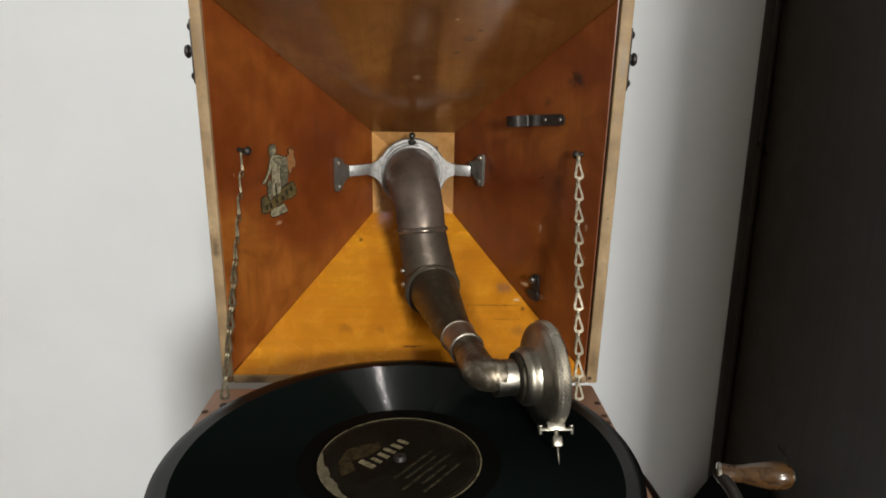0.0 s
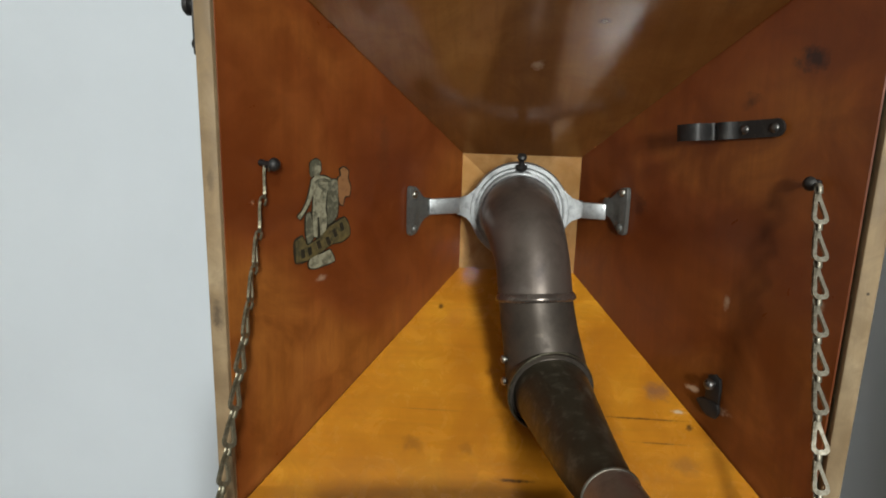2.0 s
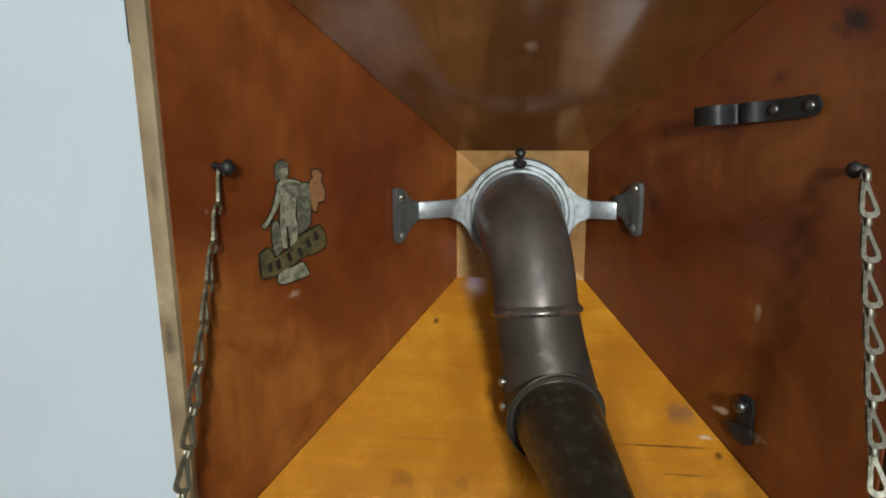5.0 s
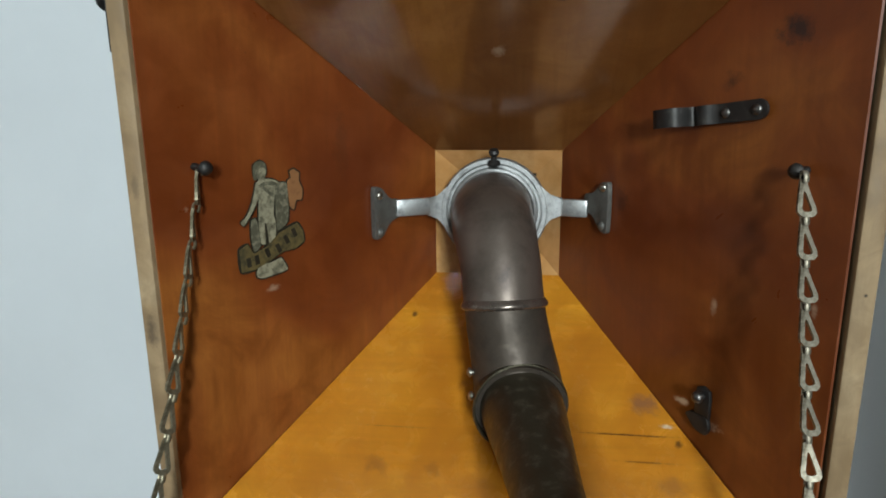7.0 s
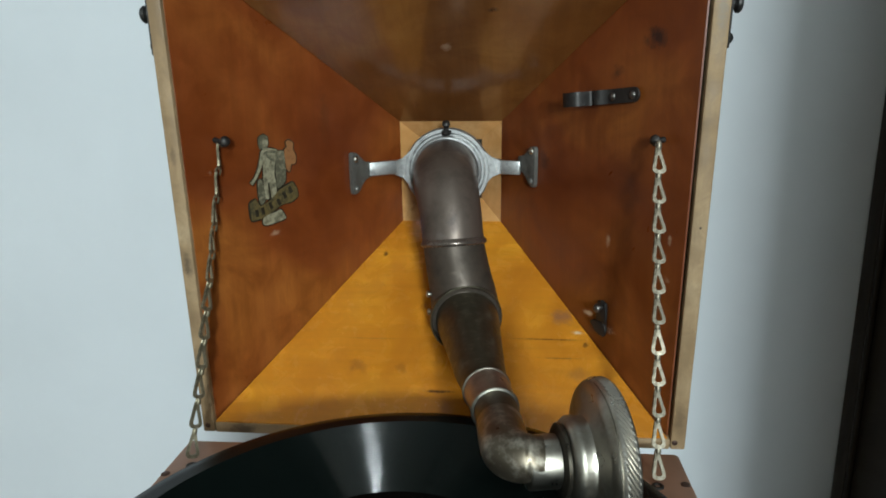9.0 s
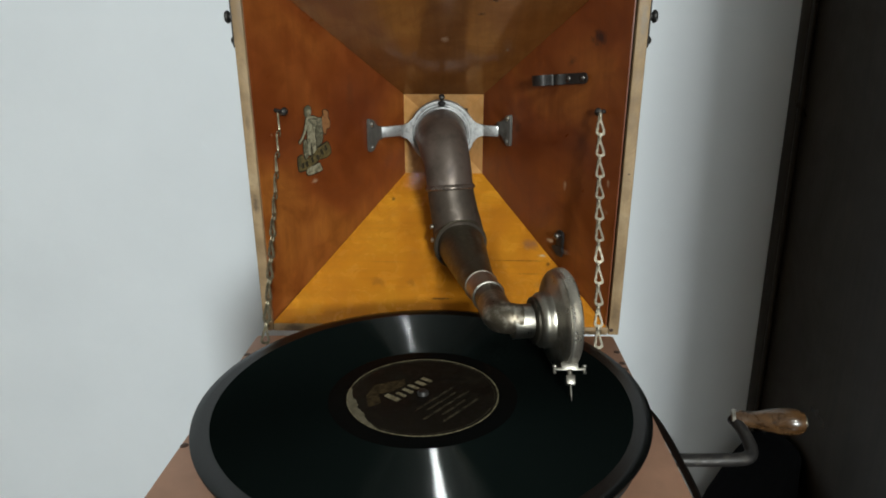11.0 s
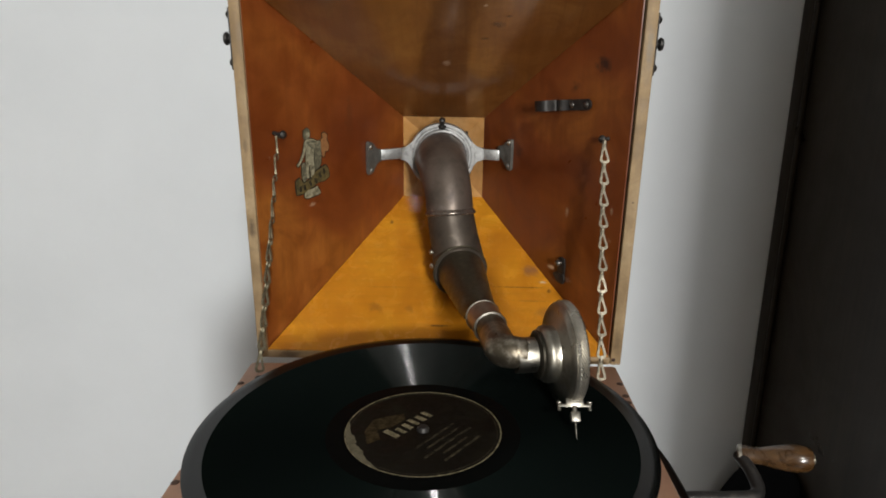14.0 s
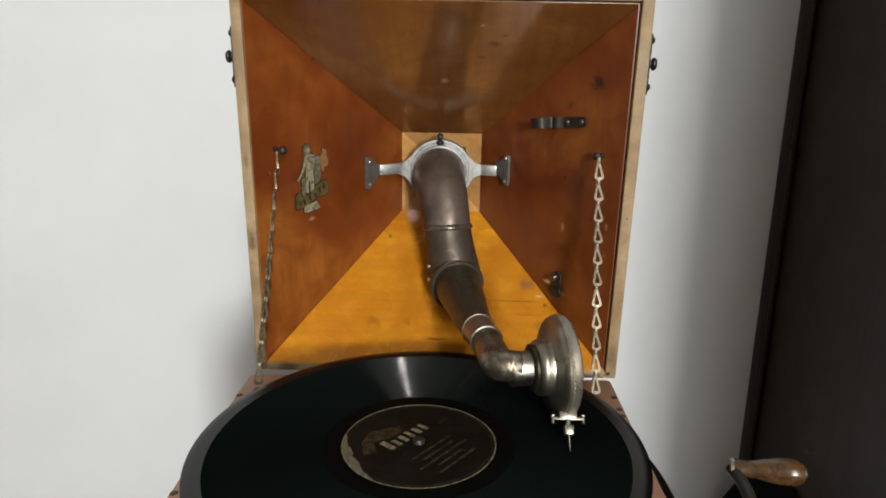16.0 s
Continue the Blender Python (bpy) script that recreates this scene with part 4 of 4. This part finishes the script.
part("escutcheon", lathe([(0, 0), (0.011, 0), (0.011, 0.0012), (0.007, 0.003), (0, 0.003)], axis_frame((CX, 0.030, 0.886), (1, 0, 0)), 24), M["iron"], crank)
part("ferrule", lathe([(0, -0.003), (0.0055, -0.003), (0.0066, -0.002), (0.0066, 0.0), (0, 0.0)], axis_frame(HA, HD), 24), M["nickel"], crank)
part("handle", lathe([(0, 0), (0.0058, 0), (0.0060, 0.002), (0.0051, 0.008), (0.0054, 0.014), (0.0070, 0.022), (0.0082, 0.030), (0.0085, 0.037), (0.0077, 0.0435), (0.0056, 0.0475), (0.0028, 0.0485), (0, 0.0480)], axis_frame(HA, HD) @ Matrix.Diagonal((1.04, 1.04, 0.87, 1)), 32), M["handle"], crank, "turned brown wooden handle")
part("end_cap", lathe([(0, 0.0475), (0.0030, 0.0475), (0.0030, 0.0488), (0.002, 0.0495), (0, 0.0497)], axis_frame(HA, HD) @ Matrix.Diagonal((1.04, 1.04, 0.87, 1)), 18), M["nickel"], crank)

# turntable under the record
part("turntable", lathe([(0, CASE_TOP + 0.008), (0.118, CASE_TOP + 0.008), (0.1225, CASE_TOP + 0.010), (0.1225, REC_Z - 0.003), (0.121, REC_Z - 0.0022), (0, REC_Z - 0.0022)], None, 96), M["felt"], g, "black felt-topped turntable")
part("spindle_post", lathe([(0, CASE_TOP), (0.012, CASE_TOP), (0.012, CASE_TOP + 0.0082), (0, CASE_TOP + 0.0082)], None, 20), M["iron"], g)
part("spindle", lathe([(0, REC_Z - 0.003), (0.0034, REC_Z - 0.003), (0.0034, REC_Z + 0.0012), (0.0026, REC_Z + 0.0024), (0, REC_Z + 0.0028)], None, 20), M["iron"], g)

# transfer picture on the left-hand board: plain shapes in its colours
tf_ = board_frame(-1, 0.0460, 0.1180)
K = 0.0000871


def shape(points, grow=0.0):
    c = [((x - 240) * K * (1.0 if x < 240 else 1.18), (685 - y) * K) for x, y in points]
    area = sum(a[0] * b[1] - b[0] * a[1] for a, b in zip(c, c[1:] + c[:1]))
    if area < 0:
        c = c[::-1]
    out = []
    for i, p in enumerate(c):
        a, b = Vector(c[i - 1]), Vector(c[(i + 1) % len(c)])
        t = (b - a).normalized()
        out.append((p[0] + t.y * grow, p[1] - t.x * grow))
    return out


FIG = [(165, 85), (205, 65), (235, 88), (236, 130), (226, 158), (262, 165), (300, 188), (278, 232), (268, 300), (262, 350), (270, 400), (264, 480), (235, 500), (180, 500), (172, 400), (176, 330), (180, 262), (150, 310), (115, 355), (85, 388), (68, 370), (100, 345), (135, 290), (162, 215), (170, 180), (192, 160), (166, 140)]
CLOAK = [(282, 196), (340, 195), (345, 300), (335, 405), (278, 445), (274, 380), (276, 280)]
DRAPE = [(345, 190), (366, 170), (360, 135), (385, 125), (415, 150), (410, 190), (428, 240), (420, 295), (390, 297), (375, 345), (350, 318)]
STUMP = [(128, 370), (155, 360), (172, 430), (176, 505), (135, 535), (122, 460)]
BANNER = [(45, 510), (95, 488), (130, 545), (205, 520), (285, 458), (385, 420), (415, 470), (420, 530), (370, 560), (300, 562), (210, 605), (130, 630), (50, 630)]
BASE = [(140, 645), (170, 600), (215, 610), (250, 606), (288, 598), (316, 655), (310, 672), (180, 686), (142, 672)]
tr_ = part("transfer", prism(rounded(shape(FIG, 0.0007)), 0.0001, 0.0003, tf_), M["ink"], g, "worn picture transfer in cream and olive")
for pts_ in (CLOAK, DRAPE, STUMP, BASE, BANNER):
    part("outline", prism(rounded(shape(pts_, 0.0007)), 0.0001, 0.00032, tf_), M["ink"], tr_)
part("hair", prism(rounded(shape([(160, 157), (158, 106), (172, 73), (210, 65), (236, 85), (238, 112), (220, 100), (196, 106), (190, 142), (175, 162)])), 0.00045, 0.0006, tf_), M["olive"], tr_)
part("leg_gap", prism(shape([(206, 395), (216, 390), (224, 480), (222, 520), (208, 520)]), 0.00045, 0.0006, tf_), M["ink"], tr_)
part("collar_fold", prism(rounded(shape([(188, 196), (215, 176), (262, 176), (292, 190), (270, 200), (232, 192), (205, 206)])), 0.00045, 0.00062, tf_), M["olive"], tr_)
part("figure", prism(rounded(shape(FIG)), 0.00025, 0.0005, tf_), M["cream"], tr_)
part("cloak", prism(rounded(shape(CLOAK)), 0.00025, 0.0005, tf_), M["olive"], tr_)
part("drape", prism(rounded(shape(DRAPE, -0.0001)), 0.00025, 0.0005, tf_), M["tan"], tr_)
part("stump", prism(rounded(shape(STUMP)), 0.00025, 0.0005, tf_), M["olive"], tr_)
part("base", prism(rounded(shape(BASE)), 0.00025, 0.0005, tf_), M["cream"], tr_)
part("banner", prism(shape(BANNER), 0.00045, 0.0007, tf_), M["banner"], tr_)
for bx, by, ang in ((95, 585, 5), (145, 578, 8), (212, 552, 20), (275, 540, 25), (320, 500, 25), (365, 470, 22)):
    mm = tf_ @ Matrix.Translation(((bx - 240) * K * (1.0 if bx < 240 else 1.18), (685 - by) * K, 0)) @ Matrix.Rotation(radians(ang), 4, "Z")
    part("bar", box((-0.0011, -0.0022, 0.0006), (0.0011, 0.0022, 0.00085), 0, mm), M["ink"], tr_)
part("sash", prism(shape([(185, 190), (200, 182), (262, 240), (268, 262), (240, 240)]), 0.00045, 0.0006, tf_), M["olive"], tr_)

# ---- the record ----
rec = thing("record", (0, 0, REC_Z - 0.002), "black shellac record with a dark worn label on the turntable", "record")
disc_me = bpy.data.meshes.new("disc")
bm_ = lathe([(0.0037, -0.002), (0.1255, -0.002), (0.1270, -0.0014), (0.1270, -0.0005), (0.1264, -0.00005), (0.1225, 0.0), (0.1215, -0.0001), (0.0535, -0.0001), (0.0525, 0.0), (0.0037, 0.0)], None, 160, True)
finish(bm_).to_mesh(disc_me)
bm_.free()
disc_me.materials.append(M["shellac"])
disc = new("disc", disc_me)
disc.parent = rec
disc.location = (0, 0, 0.002)
disc.matrix_parent_inverse = Matrix.Identity(4)
LAB = Matrix.Translation((0, 0, REC_Z)) @ Matrix.Rotation(radians(52), 4, "Z")
label = part("paper_label", lathe([(0.0037, 0.0), (0.0437, 0.0), (0.0437, 0.00012), (0.0037, 0.00012)], LAB, 96, True), M["label"], rec, "dark olive paper label with gilt printing")


def flat_ring(r0, r1, z0, z1, m):
    return lathe([(r0, z0), (r1, z0), (r1, z1), (r0, z1)], m, 96, True)


part("gilt_ring", flat_ring(0.0429, 0.0436, 0.0001, 0.0002, LAB), M["gilt"], label)
part("gilt_ring", flat_ring(0.0411, 0.0414, 0.0001, 0.0002, LAB), M["gilt_dull"], label)
# worn pale crescent by the rim
cres = []
for k in range(25):
    a = radians(118 + 70 * k / 24)
    cres.append((0.0428 * math.cos(a), 0.0428 * math.sin(a)))
for k in range(25):
    a = radians(188 - 70 * k / 24)
    rr = 0.0428 - 0.0062 * math.sin(math.pi * k / 24) * (0.80 + 0.12 * math.sin(k * 0.9) + 0.08 * math.sin(k * 2.3 + 1))
    cres.append((rr * math.cos(a), rr * math.sin(a)))
part("worn_crescent", prism(cres, 0.0001, 0.00022, LAB), M["crescent"], label)
emblem = [(-0.030, 0.014), (-0.022, 0.024), (-0.010, 0.029), (0.0, 0.024), (0.006, 0.020), (0.002, 0.015), (-0.010, 0.016), (-0.016, 0.020), (-0.022, 0.012)]
part("emblem", prism(emblem, 0.0001, 0.00022, LAB), M["emblem"], label)
for k, (w_, h_) in enumerate(((0.0026, 0.0075), (0.0016, 0.0050), (0.0020, 0.0052), (0.0018, 0.0058), (0.0022, 0.0052), (0.0018, 0.0052))):
    xx = -0.0140 + k * 0.0056
    part("bar", box((xx - w_ / 2 - 0.0004, 0.0058, 0.0001), (xx + w_ / 2 + 0.0004, 0.0058 + h_ * 1.35, 0.00025), 0, LAB), M["gilt"], label)
for row, (a0, a1) in enumerate(((-0.016, 0.016), (-0.012, 0.013), (-0.020, 0.019), (-0.010, 0.010), (-0.015, 0.015))):
    part("bar", box((a0, -0.0095 - row * 0.0048, 0.0001), (a1, -0.0080 - row * 0.0048, 0.00022), 0, LAB), M["gilt_dull"], label)


# ---- dark bag by the wardrobe ----
def bag():
    bm = bmesh.new()
    bmesh.ops.create_icosphere(bm, subdivisions=5, radius=1)
    for v in bm.verts:
        p = v.co.copy()
        q = Vector([math.copysign(abs(c) ** 0.7, c) for c in p])
        f = 1 + 0.06 * noise.noise(p * 2.3) + 0.03 * noise.noise(p * 6)
        v.co = Vector((q.x * 0.050 * f, q.y * 0.11 * f, q.z * 0.305 * f))
    lo = min(v.co.z for v in bm.verts)
    for v in bm.verts:
        high = v.co.z - lo
        v.co += Vector((0.345 + 0.13 * high, 0.470, -lo))
        v.co.x = min(v.co.x, 0.4625)
        v.co.x = 0.4625 - (0.4625 - v.co.x) * (1 - min(high / 0.62, 1) ** 4)
    return bm


bg = thing("bag", (0.39, 0.470, 0), "black fabric bag standing against the wardrobe", "bag")
part("body", bag(), M["cloth"], bg)
